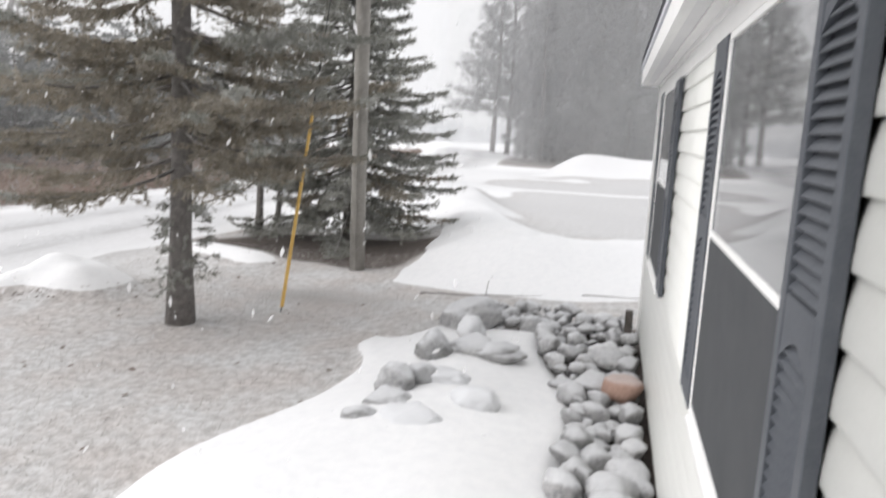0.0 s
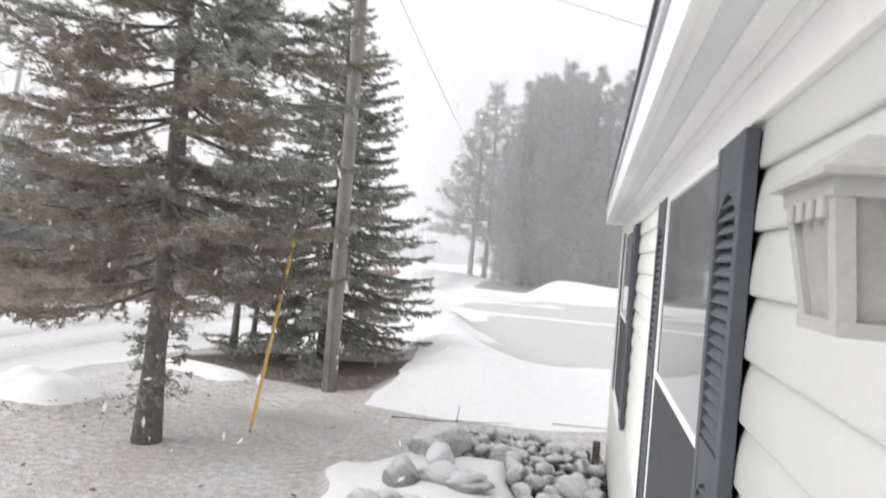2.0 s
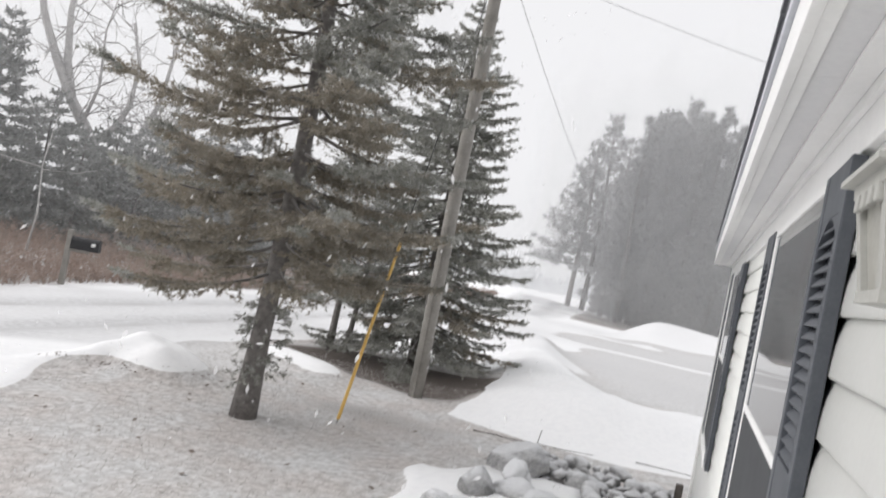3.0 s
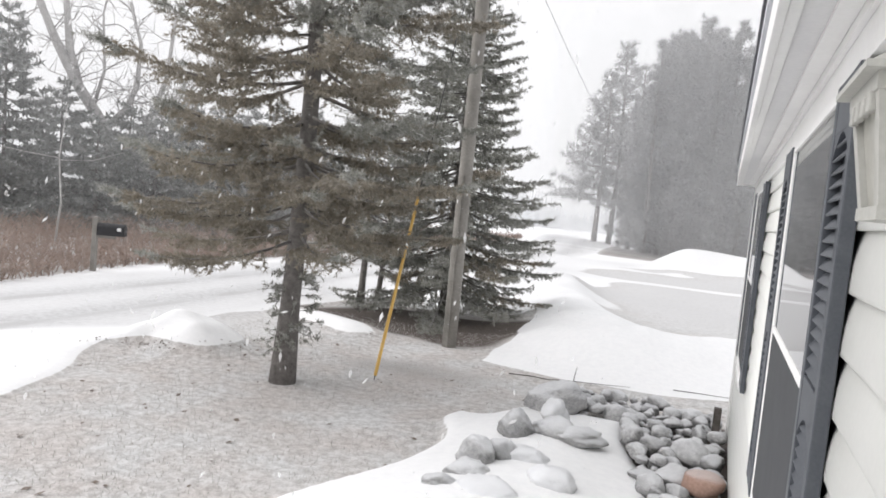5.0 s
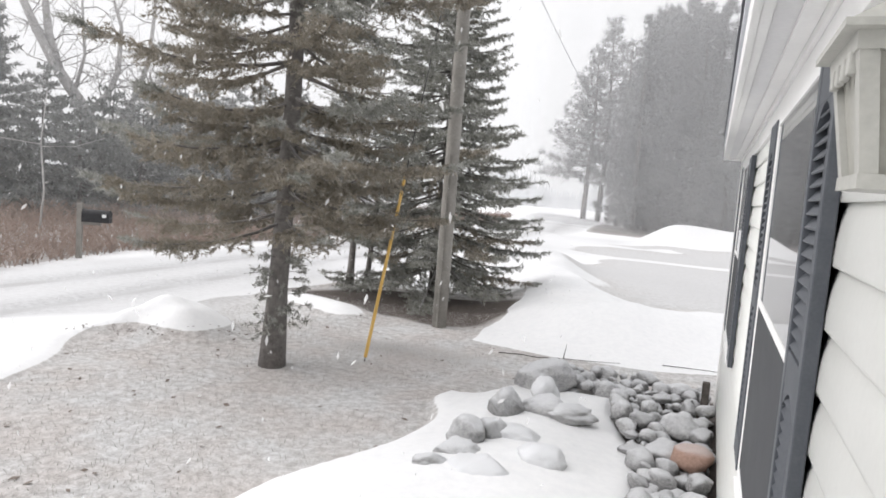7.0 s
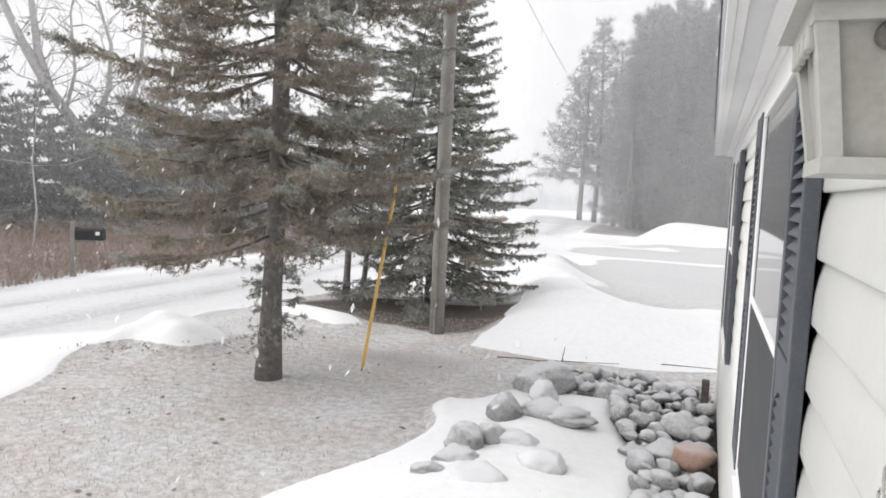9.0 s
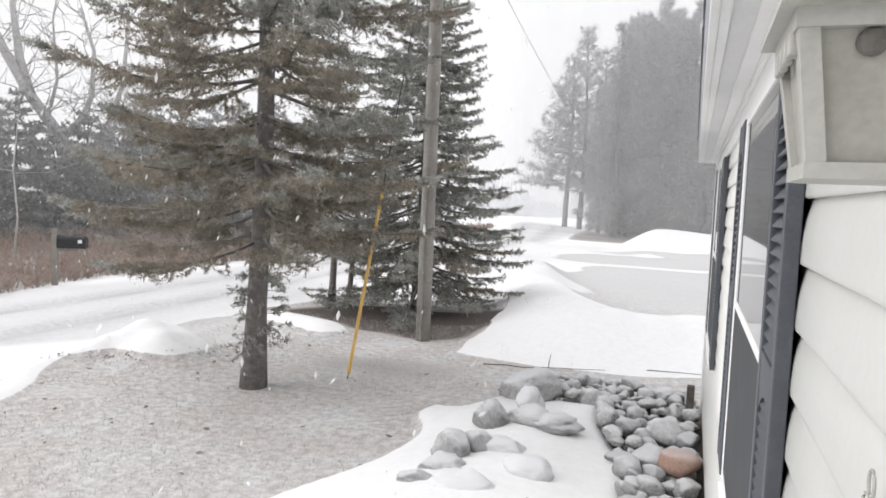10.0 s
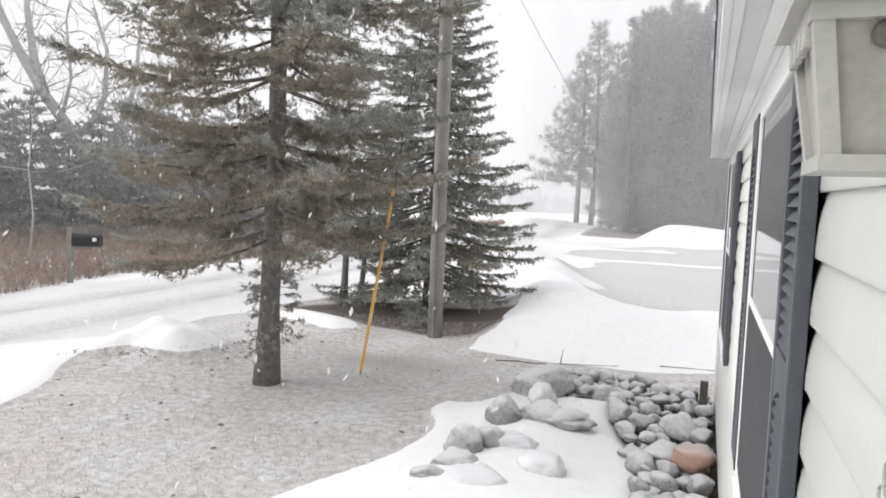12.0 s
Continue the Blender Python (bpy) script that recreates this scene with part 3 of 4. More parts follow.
# louvred shutters
def shutter(y):
    s = thing("shutter", "dark slate plastic louvred shutter beside a window", "shutter", "shutters along the house wall", (0, y, 0))
    d0, d1 = 0.0, 0.029
    st = 0.042
    for y0, y1 in ((0, st), (SH_W - st, SH_W)):
        part("stile", box_bm(d0, d1, y0, y1, SH_B, SH_T, 0.003), M_SHUTTER, s)
    rails = [(SH_T - 0.115, SH_T), (1.735, 1.815), (SH_B, SH_B + 0.10)]
    for z0, z1 in rails:
        part("rail", box_bm(d0 + 0.001, d1, st, SH_W - st, z0, z1, 0.003), M_SHUTTER, s)
    part("backing", box_bm(0.024, 0.029, st, SH_W - st, SH_B + 0.1, SH_T - 0.115), M_SHUTTER, s)
    # arched head under each upper rail
    for top in (SH_T - 0.115, 1.735):
        bm = bmesh.new()
        y0, y1, drop = st, SH_W - st, 0.05
        seg = 10
        ring = []
        for x in (d0 + 0.002, 0.024):
            low = [bm.verts.new((x, y0 + (y1 - y0) * i / seg, top - drop * (1 - math.sin(math.pi * i / seg)) - 0.002)) for i in range(seg + 1)]
            hi = [bm.verts.new((x, y0 + (y1 - y0) * i / seg, top)) for i in range(seg + 1)]
            ring.append((low, hi))
        for (low, hi), flip in ((ring[0], False), (ring[1], True)):
            for i in range(seg):
                f = [low[i], hi[i], hi[i + 1], low[i + 1]]
                bm.faces.new(f[::-1] if flip else f)
        for i in range(seg):
            bm.faces.new((ring[0][0][i], ring[0][0][i + 1], ring[1][0][i + 1], ring[1][0][i]))
        part("arched_head", bm, M_SHUTTER, s)
    bm = bmesh.new()
    sec = [(0.004, -0.012), (0.002, -0.009), (0.019, 0.013), (0.023, 0.013), (0.023, 0.009), (0.007, -0.012)]
    va = [bm.verts.new((x, st, z)) for x, z in sec]
    vb = [bm.verts.new((x, SH_W - st, z)) for x, z in sec]
    for i in range(6):
        bm.faces.new((va[i], vb[i], vb[(i + 1) % 6], va[(i + 1) % 6]))
    bm.faces.new(va)
    bm.faces.new(vb[::-1])
    lme = bpy.data.meshes.new("louvre")
    bm.to_mesh(lme)
    bm.free()
    lme.materials.append(M_SHUTTER)
    for z0, z1 in ((1.815, SH_T - 0.115), (SH_B + 0.10, 1.735)):
        z = z0 + 0.018
        while z < z1 - 0.012:
            lo = child(new("louvre", lme), s)
            lo.location.z = z
            z += 0.030
    return s


first = shutter(SHUTTERS[0])
for y in SHUTTERS[1:]:
    copy_thing(first, Matrix.Translation((0, y, 0)))

# small wall lantern beside the door, with a cable under the eave
lan = thing("wall_lantern", "small weathered white wall lantern with frosted panes", "lantern")
LX, LY, LB, LT = -0.050, 1.280, 2.148, 2.266
hb, ht = 0.038, 0.052


def frustum(cx, cy, z0, h0, z1, h1, bm=None):
    bm = bm or bmesh.new()
    lo = [bm.verts.new((cx + a * h0, cy + b * h0, z0)) for a, b in ((-1, -1), (1, -1), (1, 1), (-1, 1))]
    hi = [bm.verts.new((cx + a * h1, cy + b * h1, z1)) for a, b in ((-1, -1), (1, -1), (1, 1), (-1, 1))]
    for i in range(4):
        bm.faces.new((lo[i], lo[(i + 1) % 4], hi[(i + 1) % 4], hi[i]))
    bm.faces.new(lo[::-1])
    bm.faces.new(hi)
    return bm


part("base", frustum(LX, LY, LB - 0.002, hb + 0.001, LB + 0.010, hb + 0.001), M_LAMP, lan)
for a, b in ((-1, -1), (1, -1), (1, 1), (-1, 1)):
    bm = bmesh.new()
    w = 0.007
    lo = [bm.verts.new((LX + a * (hb - (0 if i in (0, 3) else 2 * w)), LY + b * (hb - (0 if i in (0, 1) else 2 * w)), LB + 0.010)) for i in range(4)]
    hi = [bm.verts.new((LX + a * (ht - (0 if i in (0, 3) else 2 * w)), LY + b * (ht - (0 if i in (0, 1) else 2 * w)), LT - 0.008)) for i in range(4)]
    for i in range(4):
        bm.faces.new((lo[i], lo[(i + 1) % 4], hi[(i + 1) % 4], hi[i]))
    bmesh.ops.recalc_face_normals(bm, faces=bm.faces)
    part("corner_bar", bm, M_LAMP, lan)
lpane = part("frosted_pane", frustum(LX, LY, LB + 0.010, hb - 0.006, LT - 0.008, ht - 0.006), M_LAMPGLASS, lan, "frosted greenish-white lamp panes")
lhead = part("head", frustum(LX, LY, LT - 0.014, ht + 0.001, LT, ht + 0.002), M_LAMP, lan)
bm = frustum(LX, LY, LT, ht + 0.013, LT + 0.006, ht + 0.013)
frustum(LX, LY, LT + 0.006, ht + 0.010, LT + 0.040, 0.018, bm)
part("cap", bm, M_LAMP, lan)
bm = bmesh.new()
bmesh.ops.create_uvsphere(bm, u_segments=14, v_segments=8, radius=0.0105)
bmesh.ops.scale(bm, vec=(1, 0.5, 1), verts=bm.verts)
bmesh.ops.translate(bm, vec=(LX - 0.003, LY - ht + 0.006, LT - 0.024), verts=bm.verts)
part("sensor", bm, M_SENSOR, lpane, "brownish grey round light sensor")
for i in range(4):
    y = LY - 0.032 + i * 0.0213
    part("dentil", box_bm(LX - ht - 0.003, LX - ht + 0.004, y - 0.006, y + 0.006, LT - 0.030, LT - 0.012, 0.002), M_LAMP, lhead)
part("back_plate", box_bm(-0.008, 0.032, LY - 0.035, LY + 0.035, LB + 0.01, LT - 0.02, 0.004), M_LAMP, lan)

# the lantern is deeper than wide
lan.scale.y, lan.location.y, lan.location.x = 1.30, -0.30 * LY, 0.003

vs = [(-0.002 + 0.002 * math.sin(i), 1.6 + i * 0.075, 2.604 - 0.010 * math.sin(i * 0.45) ** 2) for i in range(14)]
vs = [(0.012, p[1], p[2]) for p in vs]
cab = new("loose_cable", tubes_mesh("loose_cable", [(vs, [0.0035] * len(vs))], M_WIRE, 6))
tagged(cab, "thin dark cable hanging loose under the eave", "cable")

# wrought scroll hook on the siding
HY, HZ = 1.412, 1.862
loop = [(0.018, HY + 0.011 * math.sin(t), HZ + 0.014 * math.cos(t)) for t in np.linspace(-2.6, 2.6, 18)]
arms = []
for side in (-1, 1):
    arms.append([(0.018, HY + side * (0.016 + (0.017 - 0.0016 * i) * math.sin(t)), HZ - 0.030 + (0.018 - 0.0014 * i) * math.cos(t))
                 for i, t in enumerate(np.linspace(-0.9, 4.6, 10))])
hook = new("scroll_hook", tubes_mesh("scroll_hook", [(run, [0.0017] * len(run)) for run in (loop, *arms)], M_LAMP, 6))
tagged(hook, "small grey wire scroll hook on the siding", "hook")

# wooden stake by the corner
bm = box_bm(-0.115, -0.045, 7.66, 7.74, 0.0, 0.44, 0.006)
stake = part("corner_stake", bm, M_WOODPOST, None)
tagged(stake, "short dark wooden stake beside the house corner", "post")


# ---------------------------------------------------------------- trees
def needle_cloud(base, axis, length, count, size, width, rs, spread=0.9):
    """Needles along many twigs: arrays base (n,3), axis (n,3) unit, length (n). Returns triangle corners."""
    n = len(base)
    reps = np.maximum(2, (np.asarray(count))).astype(int)
    idx = np.repeat(np.arange(n), reps)
    m = len(idx)
    t = rs.uniform(0.0, 1.0, m)
    p = base[idx] + axis[idx] * (length[idx] * t)[:, None]
    rnd = rs.normal(size=(m, 3))
    rnd -= axis[idx] * np.sum(rnd * axis[idx], 1)[:, None]
    rnd /= np.linalg.norm(rnd, axis=1)[:, None] + 1e-9
    d = axis[idx] * rs.uniform(0.35, 0.9, m)[:, None] + rnd * spread
    d /= np.linalg.norm(d, axis=1)[:, None]
    s = np.cross(d, rs.normal(size=(m, 3)))
    s /= np.linalg.norm(s, axis=1)[:, None] + 1e-9
    L = size * rs.uniform(0.7, 1.25, m)[:, None]
    w = width * rs.uniform(0.7, 1.3, m)[:, None]
    return np.stack([p - s * w, p + s * w, p + d * L], 1).reshape(-1, 3)


def spruce(label, at, height, radius, z0, seed, trunk_r, dense=1.0, needle=0.042, width=0.0055, dead=0.0, sprigs=False, step=0.27,
           material=None, group="", twin=False, taper=0.75, near=False, droop=0.42, skirt=0.86):
    rs = np.random.RandomState(seed)
    tree = thing("spruce_tree", label, "tree", group, (at[0], at[1], ground_z(*at) - 0.02))
    n = 14
    pts, rad = [], []
    for i in range(n):
        f = i / (n - 1)
        z = height * f
        flare = 1 + 0.35 * math.exp(-z / 0.18)
        pts.append((0.03 * math.sin(z * 0.9 + seed), 0.03 * math.cos(z * 0.7 + seed) - 0.03, z))
        rad.append(max(0.012, trunk_r * flare * (1 - f) ** 0.8))
    child(new("trunk", tubes_mesh("trunk", [(pts, rad)], M_BARK, 12)), tree)
    if twin:
        p2 = [(x + 0.30 + 0.05 * z, y + 0.1, z) for x, y, z in pts[:7]]
        child(new("trunk", tubes_mesh("trunk", [(p2, [r * 0.8 for r in rad[:7]])], M_BARK, 8)), tree)
    limbs, tb, ta, tl, dead_flag = [], [], [], [], []
    z = z0
    while z < height - 0.15:
        f = (z - z0) / (height - z0)
        env = radius * (1 - f) ** taper * (skirt + (1 - skirt) * min(1, f * 8.5))
        nb = rs.randint(5, 8) if f < 0.8 else 4
        off = rs.uniform(0, 6.28)
        for b in range(nb):
            ang = off + 2 * math.pi * b / nb + rs.uniform(-0.3, 0.3)
            L = env * rs.uniform(0.62, 1.12) + 0.06
            zz = z + rs.uniform(-0.10, 0.10)
            out = np.array([math.cos(ang), math.sin(ang), 0.0])
            rise = 0.45 * f - 0.10
            bend = rs.uniform(-0.10, 0.10)
            side = np.array([-out[1], out[0], 0.0])

            def pt(s):
                return out * (L * s) + side * (bend * L * s * s) + np.array([0, 0, zz + L * (rise * s - droop * s + 0.30 * s * s)])
            k = 6
            lp = [pt(i / (k - 1)) for i in range(k)]
            limbs.append((lp, [max(0.003, (0.007 + 0.008 * L) * (1 - 0.88 * i / (k - 1))) for i in range(k)]))
            brown = rs.rand() < dead * max(0.0, 1.15 - f * 2.2)
            nt = int((8 + 17 * L) * dense)
            for j in range(nt):
                s = rs.uniform(0.10, 1.0) ** 0.8
                p = pt(s)
                q = pt(min(1.0, s + 0.05)) - pt(max(0, s - 0.05))
                q /= np.linalg.norm(q) + 1e-9
                sg = 1 if j % 2 else -1
                a = q * rs.uniform(0.55, 1.1) + side * sg * rs.uniform(0.4, 1.1) + np.array([0, 0, rs.uniform(-0.40, 0.12)])
                a /= np.linalg.norm(a)
                tb.append(p)
                ta.append(a)
                tl.append((0.10 + 0.26 * L * (1.08 - s) * rs.uniform(0.5, 1.2)))
                dead_flag.append(brown and s < 0.9 or (dead > 0 and s < 0.35 and rs.rand() < 0.6 * dead))
            tb.append(pt(0.90))
            ta.append((pt(1.0) - pt(0.9)) / (np.linalg.norm(pt(1.0) - pt(0.9)) + 1e-9))
            tl.append(0.10 * L + 0.10)
            dead_flag.append(False)
        z += step * rs.uniform(0.8, 1.2)
    if sprigs:
        for i in range(50):
            ang, zz = rs.uniform(0, 6.28), rs.uniform(0.35, 1.25)
            o = np.array([math.cos(ang), math.sin(ang), rs.uniform(-0.3, 0.25)])
            o /= np.linalg.norm(o)
            b0 = o * trunk_r * 0.6 + np.array([0, 0, zz])
            L = rs.uniform(0.10, 0.34)
            limbs.append(([b0, b0 + o * L], [0.004, 0.002]))
            for j in range(5):
                a = o + rs.normal(size=3) * 0.5
                tb.append(b0 + o * L * rs.uniform(0.3, 1))
                ta.append(a / np.linalg.norm(a))
                tl.append(rs.uniform(0.05, 0.12))
                dead_flag.append(False)
    if near:
        for run in limbs:
            child(new("limb", tubes_mesh("limb", [run], M_BARK, 5)), tree)
    else:
        tagged(child(new("branchwork", tubes_mesh("branchwork", limbs, M_BARK, 4)), tree), kind="stuff")
    tb, ta, tl, dead_flag = np.array(tb), np.array(ta), np.array(tl), np.array(dead_flag)
    # side shoots on the longer twigs
    pick = np.where(tl > 0.17)[0]
    t = rs.uniform(0.25, 0.9, len(pick))
    sb = tb[pick] + ta[pick] * (tl[pick] * t)[:, None]
    sa = ta[pick] + rs.normal(size=(len(pick), 3)) * np.array([0.6, 0.6, 0.3])
    sa /= np.linalg.norm(sa, axis=1)[:, None]
    tb, ta = np.concatenate([tb, sb]), np.concatenate([ta, sa])
    tl = np.concatenate([tl, tl[pick] * 0.5])
    dead_flag = np.concatenate([dead_flag, dead_flag[pick]])
    count = tl / 0.0105 * dense
    live = ~dead_flag
    child(new("crown", tris_mesh("crown", needle_cloud(tb[live], ta[live], tl[live], count[live], needle, width, rs), material or M_SPRUCE)), tree)
    if dead_flag.any():
        d = dead_flag
        ob = child(new("dead_foliage", tris_mesh("dead_foliage", needle_cloud(tb[d], ta[d], tl[d], count[d] * 0.9, needle, width, rs), M_DEAD)), tree)
        tagged(ob, "brown dead needles on lower twigs")
    return tree


spruce("tall spruce with browned lower branches on the frosted lawn", (-4.52, 7.03), 11.5, 2.27, 1.72, 11, 0.115, 1.6, needle=0.048, width=0.0062, dead=0.86, sprigs=True,
       step=0.24, taper=0.62, near=True, droop=0.30, skirt=0.74)
spruce("dense spruce beside the utility pole with low skirts", (-4.95, 12.8), 7.1, 2.20, 0.66, 23, 0.09, 1.05, needle=0.06, width=0.0100, dead=0.12, step=0.185, taper=0.85, near=True)
spruce("spruce with two thin trunks behind the lawn", (-6.55, 12.4), 5.9, 2.0, 1.15, 37, 0.07, 0.50, needle=0.055, width=0.0080, dead=0.45, step=0.24, twin=True, near=True)


def polar(az, dist):
    return (-0.19 + dist * math.sin(radians(az)), 0.57 + dist * math.cos(radians(az)))


for i, (az, dist, h, r) in enumerate([(-54.5, 27, 7.4, 2.5), (-51.0, 31, 5.6, 2.4), (-48.6, 27, 4.2, 2.2), (-46.6, 30, 5.0, 2.5), (-44.6, 28, 4.8, 2.4), (-42.4, 30, 5.4, 2.5), (-40.3, 28, 5.0, 2.4),
                                      (-38.2, 31, 5.8, 2.5), (-35.8, 32, 6.0, 2.6), (-33.2, 35, 6.5, 2.6), (-30.0, 34, 6.0, 2.5), (-58.5, 29, 6.4, 2.5), (-26.5, 38, 6.0, 2.5)]):
    spruce("frosted spruce, paled for haze, past the road behind dry brush", polar(az, dist), h, r, 0.15, 100 + i, 0.08, 0.42, needle=0.20, width=0.040, step=0.34,
           material=M_SPRUCE_FAR, group="spruces past the road")


def pine(at, height, radius, seed, bare=0.22, tuft=13):
    rs = np.random.RandomState(seed)
    tree = thing("pine_tree", "tall frosted pine, paled for haze, in falling snow at the far wood", "tree", "pines past the drive", (at[0], at[1], ground_z(*at) - 0.05))
    lean = rs.uniform(-0.015, 0.015, 2)
    pts = [(lean[0] * height * f + 0.1 * math.sin(5 * f + seed), lean[1] * height * f, height * f) for f in np.linspace(0, 1, 9)]
    child(new("trunk", tubes_mesh("trunk", [(pts, [0.19 * (1 - 0.93 * f) + 0.01 for f in np.linspace(0, 1, 9)])], M_BARK, 7)), tree)
    limbs, tb, ta, tl = [], [], [], []
    z = height * bare
    while z < height - 0.2:
        f = (z / height - bare) / (1 - bare)
        env = radius * (0.60 + 0.40 * math.sin(min(1, f * 3.0 + 0.25) * math.pi / 2)) * (1 - f) ** 1.0 * (1.1 if f < 0.6 else 1.0) + 0.10
        for b in range(rs.randint(3, 6)):
            ang = rs.uniform(0, 6.28)
            L = env * rs.uniform(0.55, 1.15)
            o = np.array([math.cos(ang), math.sin(ang), 0])
            up = 0.15 + 0.5 * f

            def pt(s):
                return o * L * s + np.array([pts[0][0] + lean[0] * z, lean[1] * z, z + L * (up * s * s - 0.10 * s)])
            limbs.append(([pt(i / 3) for i in range(4)], [0.035, 0.026, 0.018, 0.008]))
            for j in range(int(3 + 3.2 * L)):
                s = rs.uniform(0.35, 1.0)
                a = o * 0.6 + rs.normal(size=3) * 0.55 + np.array([0, 0, 0.35])
                tb.append(pt(s))
                ta.append(a / np.linalg.norm(a))
                tl.append(rs.uniform(0.25, 0.6))
        z += rs.uniform(0.28, 0.48)
    tagged(child(new("branchwork", tubes_mesh("branchwork", limbs, M_BARK, 3)), tree), kind="stuff")
    tb, ta, tl = np.array(tb), np.array(ta), np.array(tl)
    child(new("crown", tris_mesh("crown", needle_cloud(tb, ta, tl, np.full(len(tb), tuft), 0.40, 0.021, rs), M_PINE)), tree)


for i, (az, dist, h, r) in enumerate([(-9.7, 49, 11.6, 3.3), (-8.6, 50, 14.2, 3.3), (-7.2, 53, 13.4, 2.9), (-6.1, 49, 14.4, 3.0), (-5.0, 51, 15.6, 3.1), (-3.9, 50, 15.2, 3.1),
                                      (-2.8, 52, 16.8, 3.1), (-1.7, 50, 15.2, 3.1), (-0.6, 51, 16.4, 3.1), (0.6, 50, 14.6, 3.1), (1.8, 52, 16.2, 3.1), (-5.5, 55, 15.4, 3.2), (-4.4, 56, 16.8, 3.2),
                                      (-3.3, 55, 16.0, 3.2), (-2.2, 56, 17.2, 3.2), (-1.1, 55, 16.0, 3.2), (3.2, 51, 14.5, 3.2), (4.6, 54, 15.0, 3.2)]):
    pine(polar(az, dist), h, r, 300 + i, 0.22 if az < -6.5 else 0.03, 12 if az < -6.5 else 26)


def forked_tree():
    """Leaning pale tree whose stem forks over the far spruces."""
    rs = np.random.RandomState(77)
    ox, oy = polar(-46.9, 31)
    tree = thing("bare_tree", "leaning forked pale tree with rimed bare branches", "tree", "leafless trees past the road", (ox, oy, -0.05))

    def at(az, slope, dist=32):
        x, y = polar(az, dist)
        return np.array([x - ox, y - oy, 2.12 + slope * dist])
    stems = [([np.zeros(3), at(-47.2, -0.01), at(-48.3, 0.057), at(-50.2, 0.105), at(-51.6, 0.15), at(-52.9, 0.20), at(-53.8, 0.27)], 0.32, 0.10),
             ([at(-50.2, 0.105), at(-50.9, 0.15), at(-51.3, 0.21), at(-51.2, 0.29)], 0.20, 0.07),
             ([at(-48.3, 0.057), at(-47.0, 0.085), at(-46.4, 0.115), at(-46.3, 0.17), at(-47.2, 0.22)], 0.16, 0.05),
             ([at(-47.4, 0.015), at(-45.5, 0.07), at(-44.4, 0.13), at(-44.0, 0.22)], 0.17, 0.06),
             ([at(-49.2, 0.08), at(-48.6, 0.13), at(-48.9, 0.20), at(-48.4, 0.26)], 0.08, 0.02)]
    twigs = []
    for n, (pts, r0, r1) in enumerate(stems):
        k = len(pts)
        child(new("trunk" if n == 0 else "branch", tubes_mesh("branch", [(pts, [r0 + (r1 - r0) * i / (k - 1) for i in range(k)])], M_GREYTREE, 7)), tree)
        for j in range(26):
            i = rs.randint(1, k)
            p = pts[i - 1] + (pts[i] - pts[i - 1]) * rs.rand()
            d = rs.normal(size=3) + np.array([0, 0, 0.7])
            d /= np.linalg.norm(d)
            q, run = p, [p]
            for m in range(4):
                d = d + rs.normal(size=3) * 0.3
                d /= np.linalg.norm(d)
                q = q + d * rs.uniform(0.25, 0.6)
                run.append(q)
            twigs.append((run, [0.035, 0.028, 0.02, 0.014, 0.008]))
            for m in range(3):
                e = d + rs.normal(size=3) * 0.7
                e /= np.linalg.norm(e)
                b = run[rs.randint(1, 5)]
                twigs.append(([b, b + e * 0.4, b + e * 0.8 + np.array([0, 0, 0.1])], [0.018, 0.012, 0.006]))
    tagged(child(new("twigwork", tubes_mesh("twigwork", twigs, M_GREYTREE, 3)), tree), kind="stuff")


forked_tree()


def bare_tree(at, height, seed, spread=0.5):
    rs = np.random.RandomState(seed)
    tree = thing("bare_tree", "leafless pale grey tree with rimed branches", "tree", "leafless trees past the road", (at[0], at[1], -0.05))
    runs = []

    def grow(p, d, L, r, depth):
        n = 5
        pts, q = [p], p
        for i in range(n):
            d = d + rs.normal(size=3) * 0.13 + np.array([0, 0, 0.04])
            d = d / np.linalg.norm(d)
            q = q + d * L / n
            pts.append(q)
        runs.append((pts, [max(0.008, r * (1 - 0.5 * i / n)) for i in range(n + 1)]))
        if depth:
            for b in range(rs.randint(2, 4) + (1 if depth < 3 else 0)):
                k = rs.randint(2, n + 1)
                dd = d + rs.normal(size=3) * spread
                dd[2] = abs(dd[2]) * 0.8 + 0.1
                grow(pts[k], dd / np.linalg.norm(dd), L * rs.uniform(0.5, 0.78), r * 0.55, depth - 1)
    grow(np.array([0, 0, 0.0]), np.array([0, 0, 1.0]), height * 0.42, height * 0.018, 4)
    child(new("trunk", tubes_mesh("trunk", runs[:1], M_GREYTREE, 8)), tree)
    tagged(child(new("branchwork", tubes_mesh("branchwork", runs[1:], M_GREYTREE, 4)), tree), kind="stuff")


for i, (az, dist, h) in enumerate([(-55.5, 38, 12.5), (-44.0, 40, 11.5), (-41.5, 42, 11.0), (-38.0, 43, 10.5)]):
    bare_tree(polar(az, dist), h, 51 + i, 0.6)

sap = thing("sapling", "thin pale bare sapling at the brush edge", "tree", at=(*polar(-51.2, 18.5), 0.0))
runs = [([(0, 0, 0), (0.10, 0.05, 1.3), (0.02, 0.0, 2.4), (0.12, 0.05, 3.6)], [0.028, 0.022, 0.016, 0.008]),
        ([(0.03, 0, 2.35), (-0.5, -0.5, 2.42), (-1.2, -1.1, 2.55)], [0.014, 0.011, 0.006]),
        ([(0.03, 0, 2.30), (0.5, 0.5, 2.36), (1.0, 0.9, 2.62)], [0.014, 0.011, 0.006])]
child(new("stem", tubes_mesh("stem", runs[:1], M_GREYTREE, 6)), sap)
for run in runs[1:]:
    child(new("branch", tubes_mesh("branch", [run], M_GREYTREE, 5)), sap)

